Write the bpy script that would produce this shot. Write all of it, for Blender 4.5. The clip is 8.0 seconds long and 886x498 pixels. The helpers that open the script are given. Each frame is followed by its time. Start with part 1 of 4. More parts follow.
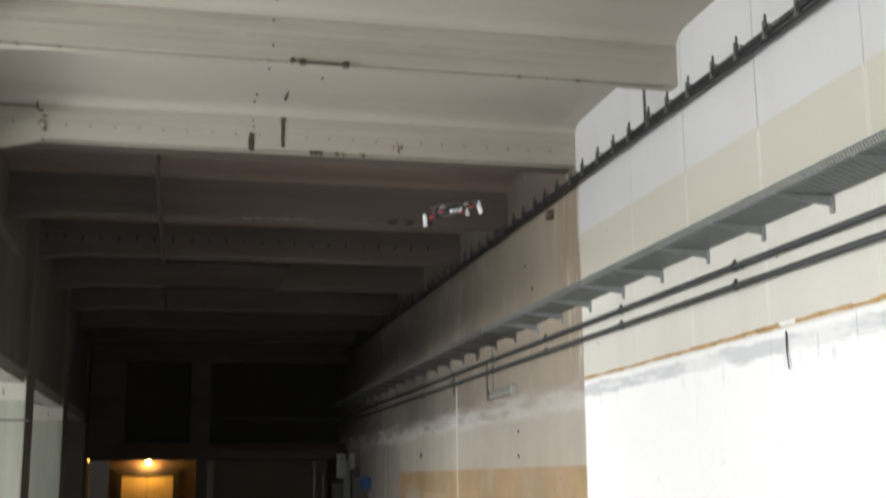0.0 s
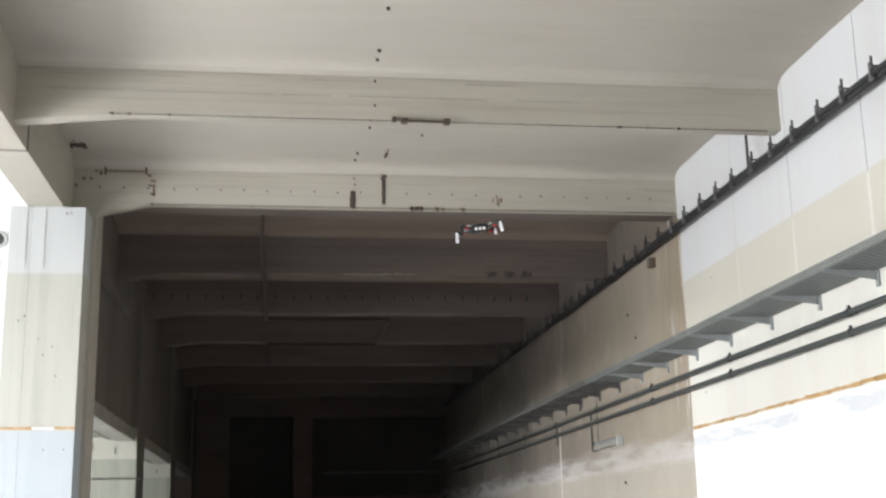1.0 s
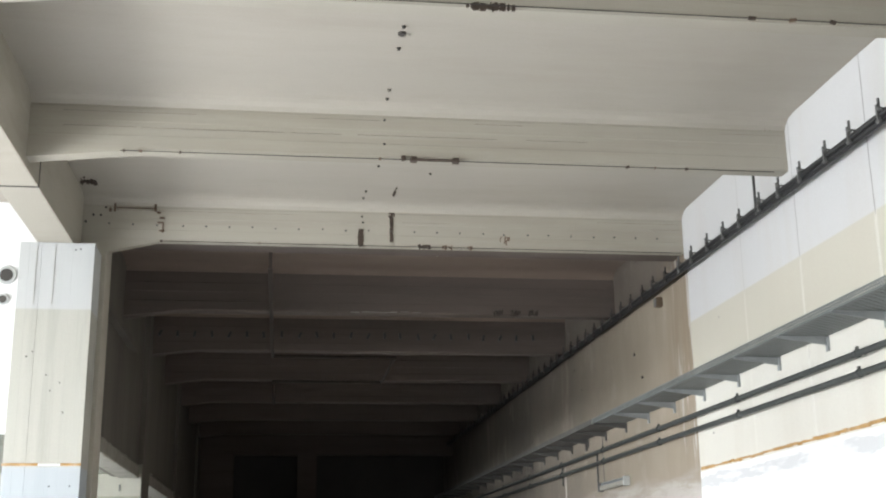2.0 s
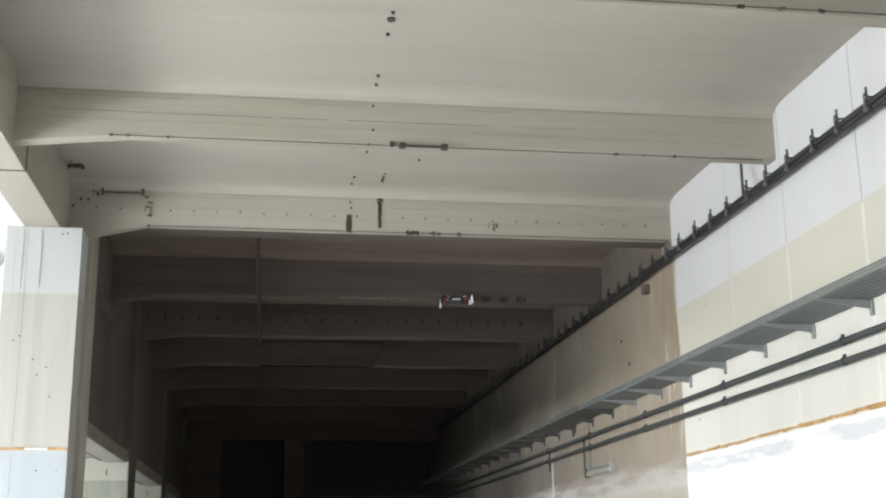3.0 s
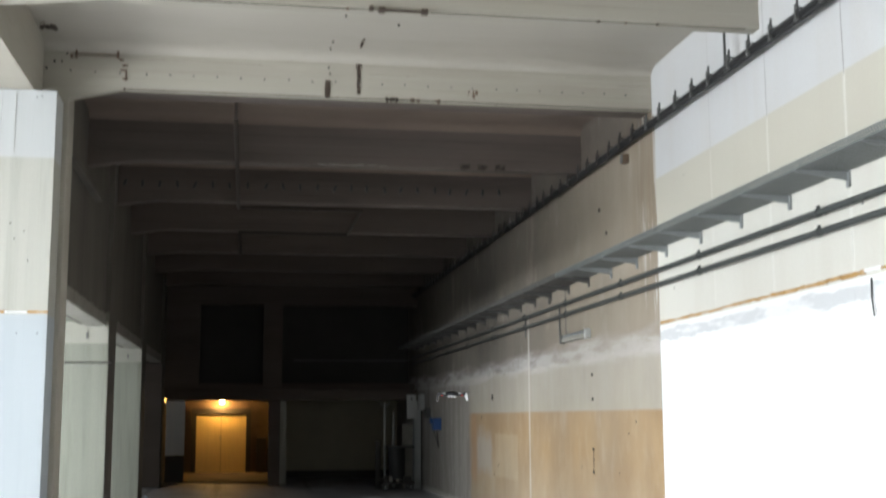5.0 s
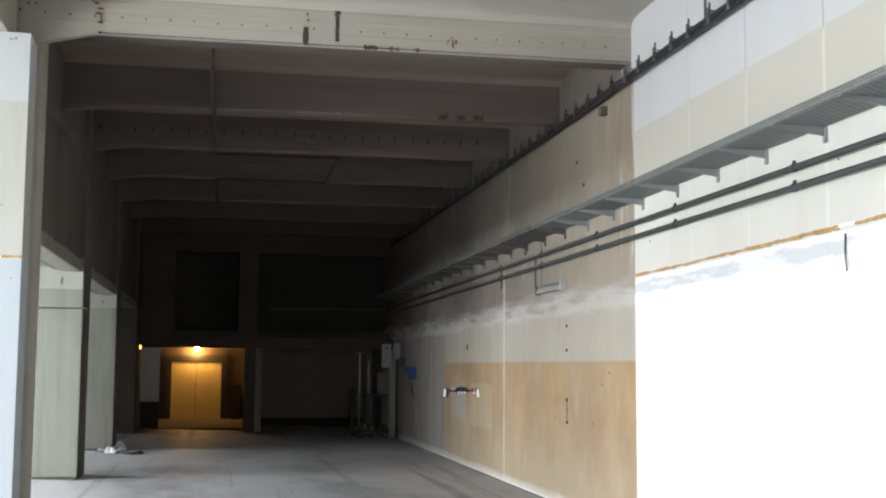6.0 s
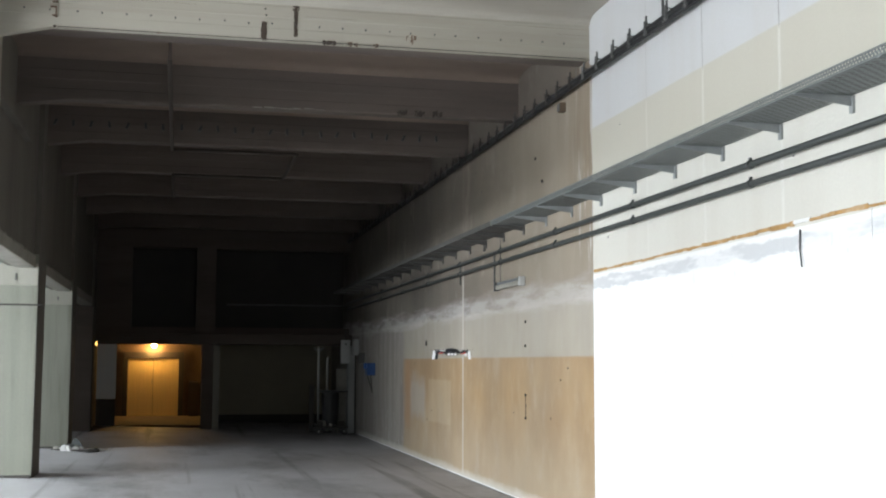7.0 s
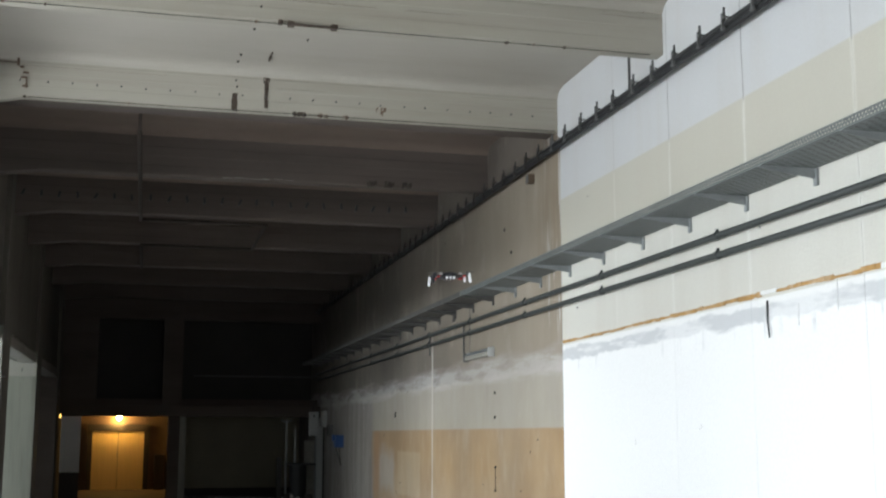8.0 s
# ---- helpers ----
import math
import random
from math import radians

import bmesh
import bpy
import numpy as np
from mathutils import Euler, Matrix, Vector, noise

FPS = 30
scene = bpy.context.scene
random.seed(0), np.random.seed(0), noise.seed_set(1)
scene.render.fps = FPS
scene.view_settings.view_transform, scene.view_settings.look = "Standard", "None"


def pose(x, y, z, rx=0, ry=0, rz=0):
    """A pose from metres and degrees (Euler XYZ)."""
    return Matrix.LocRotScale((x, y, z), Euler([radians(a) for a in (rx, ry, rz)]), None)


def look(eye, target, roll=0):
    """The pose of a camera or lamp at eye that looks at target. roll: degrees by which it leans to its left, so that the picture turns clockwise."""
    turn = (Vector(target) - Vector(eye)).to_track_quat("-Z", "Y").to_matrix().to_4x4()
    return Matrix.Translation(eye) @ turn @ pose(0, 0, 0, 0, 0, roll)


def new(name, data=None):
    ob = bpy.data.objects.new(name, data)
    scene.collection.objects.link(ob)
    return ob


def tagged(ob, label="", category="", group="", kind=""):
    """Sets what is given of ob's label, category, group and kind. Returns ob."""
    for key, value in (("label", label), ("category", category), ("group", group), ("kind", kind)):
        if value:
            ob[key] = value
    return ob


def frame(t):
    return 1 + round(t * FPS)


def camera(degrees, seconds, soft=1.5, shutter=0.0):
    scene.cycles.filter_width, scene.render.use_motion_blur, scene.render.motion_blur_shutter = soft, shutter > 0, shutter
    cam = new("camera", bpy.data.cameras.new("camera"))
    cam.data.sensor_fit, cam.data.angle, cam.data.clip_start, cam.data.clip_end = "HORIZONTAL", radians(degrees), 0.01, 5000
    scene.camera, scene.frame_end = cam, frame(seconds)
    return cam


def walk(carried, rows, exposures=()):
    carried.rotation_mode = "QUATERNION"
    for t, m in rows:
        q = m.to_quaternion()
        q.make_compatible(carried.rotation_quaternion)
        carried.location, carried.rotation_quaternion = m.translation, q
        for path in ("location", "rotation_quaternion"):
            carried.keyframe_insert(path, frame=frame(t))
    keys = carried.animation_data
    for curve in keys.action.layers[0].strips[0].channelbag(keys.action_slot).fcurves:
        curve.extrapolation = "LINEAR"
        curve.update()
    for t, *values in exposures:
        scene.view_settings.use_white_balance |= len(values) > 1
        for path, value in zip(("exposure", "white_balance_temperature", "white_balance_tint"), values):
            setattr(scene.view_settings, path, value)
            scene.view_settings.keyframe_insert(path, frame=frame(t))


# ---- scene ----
FOV = 40.91
PATH = [
    (0.00, pose(0.153, 0.047, 1.756, 100.92, 0.46, -12.38)),
    (0.20, pose(0.106, 0.039, 1.749, 103.03, 1.06, -12.03)),
    (0.50, pose(0.030, -0.060, 1.798, 104.05, 1.00, -11.44)),
    (0.80, pose(0.030, 0.042, 1.781, 102.90, 0.84, -9.35)),
    (1.00, pose(0.033, 0.032, 1.803, 103.31, 1.09, -7.74)),
    (1.20, pose(-0.013, 0.039, 1.781, 104.96, 1.88, -7.33)),
    (2.30, pose(-0.005, 0.000, 1.800, 105.18, 0.43, -7.69)),
    (2.50, pose(-0.005, 0.000, 1.800, 104.96, 0.57, -7.76)),
    (3.00, pose(-0.005, 0.000, 1.800, 104.46, 0.56, -8.24)),
    (3.50, pose(-0.005, 0.000, 1.800, 103.77, 0.55, -10.26)),
    (4.00, pose(-0.005, 0.000, 1.800, 102.90, 0.50, -9.92)),
    (4.50, pose(-0.005, 0.000, 1.800, 101.75, 0.50, -9.57)),
    (4.80, pose(-0.005, 0.000, 1.800, 100.45, 0.26, -9.33)),
    (5.00, pose(-0.005, 0.000, 1.800, 98.08, 0.22, -9.35)),
    (5.20, pose(-0.005, 0.000, 1.800, 97.02, -0.25, -9.17)),
    (6.30, pose(-0.005, 0.000, 1.800, 95.35, -0.25, -11.20)),
    (6.50, pose(-0.005, 0.000, 1.800, 95.17, -0.15, -11.59)),
    (7.00, pose(-0.005, 0.000, 1.800, 95.49, -0.21, -12.52)),
    (7.50, pose(-0.005, 0.000, 1.800, 96.76, 0.08, -13.00)),
    (8.00, pose(-0.005, 0.000, 1.800, 98.90, -0.07, -13.99)),
]
FLIGHT = [
    (0.00, pose(2.418, 9.934, 4.049, 0, -12.0, 7.4)),
    (0.20, pose(2.259, 10.059, 4.074, 0, -13.0, 3.9)),
    (0.50, pose(2.174, 10.719, 4.267, 0, -14.0, 2.8)),
    (0.70, pose(2.003, 10.516, 4.368, 0, -10.0, 0.1)),
    (1.00, pose(2.032, 11.624, 4.780, 0, -8.0, 0.3)),
    (1.20, pose(1.943, 11.580, 4.970, 0, -10.0, -1.2)),
    (2.30, pose(2.008, 14.647, 5.570, 0, -3.0, -1.6)),
    (2.50, pose(2.152, 15.435, 5.578, 0, -2.0, -3.8)),
    (3.00, pose(2.494, 15.771, 5.193, 0, -1.0, -4.3)),
    (3.50, pose(2.814, 16.124, 4.724, 0, -3.0, -8.3)),
    (4.00, pose(3.018, 16.577, 3.887, 0, -3.0, -7.9)),
    (4.50, pose(3.054, 17.062, 2.913, 0, -1.0, -9.5)),
    (5.00, pose(2.887, 16.769, 2.112, 0, 0.0, -9.3)),
    (5.20, pose(2.910, 16.466, 1.799, 0, 0.0, -9.1)),
    (6.50, pose(3.345, 15.503, 1.458, 0, 0.0, 0.4)),
    (7.00, pose(3.365, 14.690, 1.929, 0, 0.0, -4.5)),
    (7.50, pose(3.276, 13.732, 2.629, 0, 0.0, -7.0)),
    (8.00, pose(3.255, 12.803, 3.547, 0, -2.0, -3.9)),
]
cam = camera(FOV, 8.0, soft=2.0, shutter=0.4)
EXPOSURES = [(0.0, -0.26, 6800, 10), (0.3, -0.1, 6700, 10), (1.0, 0.18, 6600, 11), (2.5, 0.12, 6600, 9), (4.5, 0.04, 6450, 8), (6.5, 0.03, 6350, 9), (8.0, -0.28, 6300, 7)]
walk(cam, PATH, EXPOSURES)

# ---- light ----
SX, SLOPE = 4.645, 0.0255          # right wall; fall of the floor towards it


def floor_z(x):
    return SLOPE * (SX - x) - 0.075


world = bpy.data.worlds.new("sky")
scene.world = world
world.use_nodes = True
sky = world.node_tree.nodes.new("ShaderNodeTexSky")
sky.sky_type, sky.sun_disc = "NISHITA", False
sky.sun_elevation, sky.sun_rotation = radians(38.7), radians(36.9)
bg = world.node_tree.nodes["Background"]
bg.inputs["Strength"].default_value = 0.1
world.node_tree.links.new(sky.outputs["Color"], bg.inputs["Color"])
sun = new("sun", bpy.data.lights.new("sun", "SUN"))
sun.data.energy, sun.data.angle, sun.data.color = 2.0, radians(2), (1, 0.95, 0.88)
sun.matrix_basis = look((30, 40, 40), (0, 0, 0))


def window_light(eye, target, w, h, power, colour=(0.93, 0.97, 1.0)):
    lamp = new("window_light", bpy.data.lights.new("window_light", "AREA"))
    lamp.data.shape, lamp.data.size, lamp.data.size_y = "RECTANGLE", w, h
    lamp.data.energy, lamp.data.color = power, colour
    lamp.matrix_basis = look(eye, target)
    return lamp


window_light((1.2, -7.9, 2.6), (1.2, 0, 0.0), 6.0, 4.6, 110)          # gate opening behind
window_light((-8.25, 5.4, 1.8), (0, 5.4, -1.6), 11.4, 2.9, 2200)          # tall window band of the near side bay
for yc, power in ((15.8, 1350), (22.0, 700), (28.0, 80)):
    window_light((-8.25, yc, 2.40), (0, yc + 4.0, -5.5), 4.4, 0.7, power)         # low windows of the far side bays


# ---- materials ----
def material(name, base, rough=0.7, metal=0.0, vary=0.12, scale=1.2, grain=60.0, bump=0.15, dark=None, dark_amount=0.0, stretch=(1, 1, 1), emit=None):
    m = bpy.data.materials.new(name)
    m.use_nodes = True
    nt, p = m.node_tree, m.node_tree.nodes["Principled BSDF"]
    N, L = nt.nodes.new, nt.links.new
    geo = N("ShaderNodeNewGeometry")
    mp = N("ShaderNodeMapping")
    mp.inputs["Scale"].default_value = stretch
    L(geo.outputs["Position"], mp.inputs["Vector"])
    big, fine = N("ShaderNodeTexNoise"), N("ShaderNodeTexNoise")
    big.inputs["Scale"].default_value, big.inputs["Detail"].default_value, big.inputs["Roughness"].default_value = scale, 7, 0.62
    fine.inputs["Scale"].default_value, fine.inputs["Detail"].default_value = grain, 3
    L(mp.outputs["Vector"], big.inputs["Vector"])
    L(geo.outputs["Position"], fine.inputs["Vector"])
    add = N("ShaderNodeMix")
    add.data_type = "FLOAT"
    add.inputs[0].default_value = 0.3
    L(big.outputs["Fac"], add.inputs[2])
    L(fine.outputs["Fac"], add.inputs[3])
    ramp = N("ShaderNodeMapRange")
    ramp.inputs["From Min"].default_value, ramp.inputs["From Max"].default_value = 0.3, 0.7
    ramp.inputs["To Min"].default_value, ramp.inputs["To Max"].default_value = 1 - vary, 1 + vary
    L(add.outputs[0], ramp.inputs["Value"])
    mul = N("ShaderNodeVectorMath")
    mul.operation = "SCALE"
    mul.inputs[0].default_value = base
    L(ramp.outputs["Result"], mul.inputs["Scale"])
    colour = mul.outputs["Vector"]
    if dark_amount:
        st = N("ShaderNodeTexNoise")
        st.inputs["Scale"].default_value, st.inputs["Detail"].default_value, st.inputs["Roughness"].default_value = scale * 0.7, 9, 0.7
        mp2 = N("ShaderNodeMapping")
        mp2.inputs["Scale"].default_value, mp2.inputs["Location"].default_value = stretch, (7, 3, 5)
        L(geo.outputs["Position"], mp2.inputs["Vector"])
        L(mp2.outputs["Vector"], st.inputs["Vector"])
        r2 = N("ShaderNodeMapRange")
        r2.inputs["From Min"].default_value, r2.inputs["From Max"].default_value = 0.5, 0.72
        r2.inputs["To Max"].default_value = dark_amount
        L(st.outputs["Fac"], r2.inputs["Value"])
        mx = N("ShaderNodeMix")
        mx.data_type = "RGBA"
        mx.inputs[7].default_value = (*dark, 1)
        L(r2.outputs["Result"], mx.inputs[0])
        L(colour, mx.inputs[6])
        colour = mx.outputs[2]
    L(colour, p.inputs["Base Color"])
    p.inputs["Roughness"].default_value, p.inputs["Metallic"].default_value = rough, metal
    if bump:
        b = N("ShaderNodeBump")
        b.inputs["Strength"].default_value, b.inputs["Distance"].default_value = bump, 0.02
        L(add.outputs[0], b.inputs["Height"])
        L(b.outputs["Normal"], p.inputs["Normal"])
    if emit:
        p.inputs["Emission Color"].default_value, p.inputs["Emission Strength"].default_value = (*emit[0], 1), emit[1]
    return m


CEIL = material("ceiling_paint", (0.395, 0.367, 0.315), 0.8, vary=0.06, scale=0.6, dark=(0.29, 0.255, 0.2), dark_amount=0.4, stretch=(0.3, 1.5, 1.5))
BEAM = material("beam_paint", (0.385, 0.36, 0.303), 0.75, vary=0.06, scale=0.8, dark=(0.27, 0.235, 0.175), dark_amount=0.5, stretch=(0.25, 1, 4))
# bare dirty concrete, its colour lowered further to carry the far hall's shade
SHADEC = material("shaded_dirty_concrete", (0.104, 0.083, 0.070), 0.88, vary=0.2, scale=0.7, dark=(0.044, 0.034, 0.028), dark_amount=0.55, stretch=(0.3, 1, 2.5))
# grimy concrete, darkened for unlit column sides and the dim upper wall
SHADEW = material("grimy_shaded_concrete", (0.115, 0.105, 0.088), 0.88, vary=0.2, scale=0.9, dark=(0.055, 0.048, 0.04), dark_amount=0.6, stretch=(2, 1.5, 0.3))
# tray steel copy, darkened to stand in for dim light far down
TRAYF = material("shaded_tray_steel", (0.082, 0.08, 0.076), 0.65, 0.1, vary=0.2, scale=5)
FADED = material("faded_rust", (0.15, 0.105, 0.075), 0.9, vary=0.35, scale=12)
SEAM = material("dirty_paint_seam", (0.19, 0.172, 0.145), 0.9, vary=0.3, scale=6)
# the same bare concrete, tinted lighter and warmer for light off the floor
BOUNCEC = material("brown_bounce_ceiling", (0.178, 0.135, 0.107), 0.88, vary=0.14, scale=0.8, dark=(0.105, 0.08, 0.063), dark_amount=0.5, stretch=(0.35, 1, 1))
WHITE = material("white_paint", (0.78, 0.78, 0.77), 0.6, vary=0.04, scale=0.9, dark=(0.55, 0.55, 0.53), dark_amount=0.25, stretch=(1, 1, 0.3))
CONC = material("raw_concrete", (0.42, 0.41, 0.37), 0.85, vary=0.14, scale=0.9, dark=(0.25, 0.24, 0.21), dark_amount=0.5, stretch=(1.5, 1.5, 0.3))
FLOOR = material("worn_concrete_floor", (0.50, 0.50, 0.525), 0.6, vary=0.2, scale=0.8, dark=(0.16, 0.16, 0.165), dark_amount=0.8, stretch=(1, 0.45, 1))
TRAYM = material("dull_zinc_steel", (0.165, 0.18, 0.18), 0.5, 0.3, vary=0.14, scale=5)
BRKT = material("light_zinc_steel", (0.30, 0.315, 0.315), 0.45, 0.3, vary=0.15, scale=9)
GALV = material("galvanised_steel", (0.21, 0.23, 0.235), 0.45, 0.5, vary=0.12, scale=5)
PIPE = material("dark_grey_pipe", (0.045, 0.05, 0.048), 0.5, 0.0, vary=0.12, scale=4)
BLACK = material("black_rubber", (0.02, 0.02, 0.021), 0.5, vary=0.1, scale=6)
STAIN = material("dark_stain", (0.062, 0.045, 0.034), 0.9, vary=0.4, scale=14)
RUST = material("rust_residue", (0.40, 0.235, 0.085), 0.9, vary=0.35, scale=9, dark=(0.62, 0.5, 0.36), dark_amount=0.8)
DOORM = material("painted_door", (0.74, 0.57, 0.24), 0.6, vary=0.08, scale=3, stretch=(6, 1, 0.4))
DUSTC = material("dusty_broken_concrete", (0.235, 0.225, 0.195), 0.9, vary=0.25, scale=5, dark=(0.12, 0.115, 0.1), dark_amount=0.6)
DIMG = material("dim_grey_steel", (0.10, 0.10, 0.097), 0.6, vary=0.15, scale=4)
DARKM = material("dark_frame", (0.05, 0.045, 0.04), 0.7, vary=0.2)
NICHE = material("brown_dirty_plaster", (0.115, 0.082, 0.055), 0.85, vary=0.25, scale=2.5, dark=(0.05, 0.036, 0.026), dark_amount=0.6)
ENDW = material("dull_olive_wall", (0.40, 0.36, 0.27), 0.8, vary=0.12)
GREENW = material("pale_green_wall", (0.28, 0.275, 0.235), 0.8, vary=0.1)
PALE = material("pale_concrete", (0.195, 0.20, 0.165), 0.8, vary=0.14, scale=1.4, dark=(0.105, 0.105, 0.08), dark_amount=0.75, stretch=(4, 4, 0.2))
BROWN = material("brown_conduit", (0.028, 0.018, 0.012), 0.7, vary=0.3, scale=8)
BLUE = material("blue_plastic", (0.02, 0.075, 0.24), 0.45, vary=0.1)
GREYP = material("grey_enamel", (0.45, 0.46, 0.45), 0.45, vary=0.06)
BULB = material("warm_bulb", (1, 0.7, 0.3), 0.4, vary=0, bump=0, emit=((1.0, 0.62, 0.18), 90))
BULBS = material("dim_bulb", (1, 0.7, 0.3), 0.4, vary=0, bump=0, emit=((1.0, 0.55, 0.12), 5))
DRW = material("white_plate", (0.85, 0.86, 0.88), 0.35, vary=0.03, scale=20)
DRB = material("black_shell", (0.025, 0.025, 0.03), 0.3, vary=0.1, scale=20)
DRR = material("red_plastic", (0.55, 0.03, 0.03), 0.35, vary=0.05, scale=20)


def floor_marks(m):
    """Long dull wheel marks and pale dust over the worn floor."""
    nt = m.node_tree
    N, L = nt.nodes.new, nt.links.new
    p = nt.nodes["Principled BSDF"]
    old = p.inputs["Base Color"].links[0].from_socket
    geo = N("ShaderNodeNewGeometry")
    for turn, stretch, lo, hi, amount, colour in ((0.25, (2.6, 0.07, 1), 0.57, 0.68, 0.6, (0.10, 0.10, 0.10, 1)), (-0.5, (2.2, 0.08, 1), 0.64, 0.72, 0.3, (0.12, 0.115, 0.11, 1)), (0.0, (0.5, 1.6, 1), 0.55, 0.8, 0.5, (0.58, 0.57, 0.56, 1))):
        mp, n, r, mx = N("ShaderNodeMapping"), N("ShaderNodeTexNoise"), N("ShaderNodeMapRange"), N("ShaderNodeMix")
        mp.vector_type = "POINT"
        mp.inputs["Rotation"].default_value, mp.inputs["Scale"].default_value = (0, 0, turn), stretch
        n.inputs["Scale"].default_value, n.inputs["Detail"].default_value, n.inputs["Roughness"].default_value = 1.0, 5, 0.6
        r.inputs["From Min"].default_value, r.inputs["From Max"].default_value, r.inputs["To Max"].default_value = lo, hi, amount
        L(geo.outputs["Position"], mp.inputs["Vector"])
        L(mp.outputs["Vector"], n.inputs["Vector"])
        L(n.outputs["Fac"], r.inputs["Value"])
        mx.data_type = "RGBA"
        L(r.outputs["Result"], mx.inputs[0])
        L(old, mx.inputs[6])
        mx.inputs[7].default_value = colour
        old = mx.outputs[2]
    L(old, p.inputs["Base Color"])


floor_marks(FLOOR)


def zone_wall(name):
    """The painted right wall: bands of paint with brushed edges, drips, patched plaster and painted-in shade."""
    m = bpy.data.materials.new(name)
    m.use_nodes = True
    nt, p = m.node_tree, m.node_tree.nodes["Principled BSDF"]
    N, L = nt.nodes.new, nt.links.new
    geo, sep = N("ShaderNodeNewGeometry"), N("ShaderNodeSeparateXYZ")
    L(geo.outputs["Position"], sep.inputs[0])

    def noise_of(scale, stretch, detail=6, off=0.0):
        mp, n = N("ShaderNodeMapping"), N("ShaderNodeTexNoise")
        mp.inputs["Scale"].default_value, mp.inputs["Location"].default_value = stretch, (off, off * 2, off)
        n.inputs["Scale"].default_value, n.inputs["Detail"].default_value, n.inputs["Roughness"].default_value = scale, detail, 0.62
        L(geo.outputs["Position"], mp.inputs["Vector"])
        L(mp.outputs["Vector"], n.inputs["Vector"])
        return n.outputs["Fac"]

    def calc(op, a, b, c=None):
        n = N("ShaderNodeMath")
        n.operation = op
        for i, v in enumerate((a, b, c)):
            if v is None:
                continue
            if isinstance(v, (int, float)):
                n.inputs[i].default_value = v
            else:
                L(v, n.inputs[i])
        return n.outputs[0]

    def step(value, edge, soft, wob=None, amount=0.0):
        if wob is not None:
            value = calc("MULTIPLY_ADD", calc("SUBTRACT", wob, 0.5), amount, value)
        r = N("ShaderNodeMapRange")
        r.inputs["From Min"].default_value, r.inputs["From Max"].default_value = edge - soft, edge + soft
        L(value, r.inputs["Value"])
        return r.outputs["Result"]

    def mix(fac, a, b):
        n = N("ShaderNodeMix")
        n.data_type = "RGBA"
        for i, v in ((0, fac), (6, a), (7, b)):
            if isinstance(v, tuple):
                n.inputs[i].default_value = (*v, 1)
            elif isinstance(v, (int, float)):
                n.inputs[i].default_value = v
            else:
                L(v, n.inputs[i])
        return n.outputs[2]

    y, z = sep.outputs[1], sep.outputs[2]
    rag = noise_of(1.6, (1, 1, 1.6), 8)
    drip = noise_of(2.2, (1, 1, 0.12), 8, 3)
    patch = noise_of(0.8, (1, 1, 0.8), 9, 9)
    grain = noise_of(40, (1, 1, 1), 3)
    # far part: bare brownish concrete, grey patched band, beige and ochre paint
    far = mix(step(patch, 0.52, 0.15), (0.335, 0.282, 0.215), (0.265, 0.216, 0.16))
    # colour darkens with depth, painting in the shade of the unlit hall
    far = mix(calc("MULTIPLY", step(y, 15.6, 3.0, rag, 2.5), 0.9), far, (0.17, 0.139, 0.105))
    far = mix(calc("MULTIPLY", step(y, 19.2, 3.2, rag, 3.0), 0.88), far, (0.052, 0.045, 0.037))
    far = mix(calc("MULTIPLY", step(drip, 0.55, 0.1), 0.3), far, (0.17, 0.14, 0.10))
    # darker again above the rail, the ceiling's shade put into the paint
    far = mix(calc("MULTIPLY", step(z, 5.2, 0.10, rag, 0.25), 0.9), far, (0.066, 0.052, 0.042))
    wave = noise_of(1.0, (1, 0.28, 2.6), 4, 41)
    smear = noise_of(2.0, (1, 0.45, 3.0), 7, 47)
    band = calc("MULTIPLY", step(z, 2.50, 0.05, wave, 0.5), calc("SUBTRACT", 1.0, step(z, 2.82, 0.07, wave, 0.5)))
    grime = noise_of(0.9, (1, 1, 0.7), 10, 53)
    ochre = mix(calc("MULTIPLY", step(patch, 0.5, 0.12), 0.35), (0.375, 0.235, 0.105), (0.42, 0.31, 0.18))
    ochre = mix(calc("MULTIPLY", step(grime, 0.48, 0.12), 0.7), ochre, (0.27, 0.165, 0.075))
    ochre = mix(calc("MULTIPLY", step(noise_of(3.5, (1, 1, 0.5), 9, 61), 0.58, 0.06), 0.25), ochre, (0.50, 0.40, 0.27))
    ochre = mix(calc("MULTIPLY", calc("SUBTRACT", 1.0, step(z, 0.75, 0.45, grime, 1.4)), 0.5), ochre, (0.47, 0.39, 0.28))
    beige = mix(calc("MULTIPLY", step(grime, 0.5, 0.14), 0.55), (0.40, 0.365, 0.30), (0.30, 0.265, 0.215))
    beige = mix(calc("MULTIPLY", step(drip, 0.52, 0.08), 0.3), beige, (0.44, 0.42, 0.38))
    low = mix(step(z, 1.885, 0.012, rag, 0.012), ochre, beige)
    grey_end = mix(step(drip, 0.5, 0.12), (0.30, 0.28, 0.26), (0.20, 0.18, 0.16))
    grey_end = mix(calc("MULTIPLY", step(noise_of(5.0, (1, 1, 0.6), 6, 83), 0.62, 0.04), 0.6), grey_end, (0.48, 0.46, 0.43))
    low = mix(step(y, 24.7, 0.15, rag, 0.6), low, grey_end)
    far = mix(step(z, 2.60, 0.03, rag, 0.3), low, far)
    far = mix(calc("MULTIPLY", band, calc("MULTIPLY_ADD", step(smear, 0.48, 0.06), 0.42, 0.25)), far, (0.53, 0.51, 0.50))
    streak = calc("MULTIPLY", calc("SUBTRACT", 1.0, step(y, 13.75, 0.5, rag, 0.8)), step(z, 3.6, 0.9, rag, 1.0))
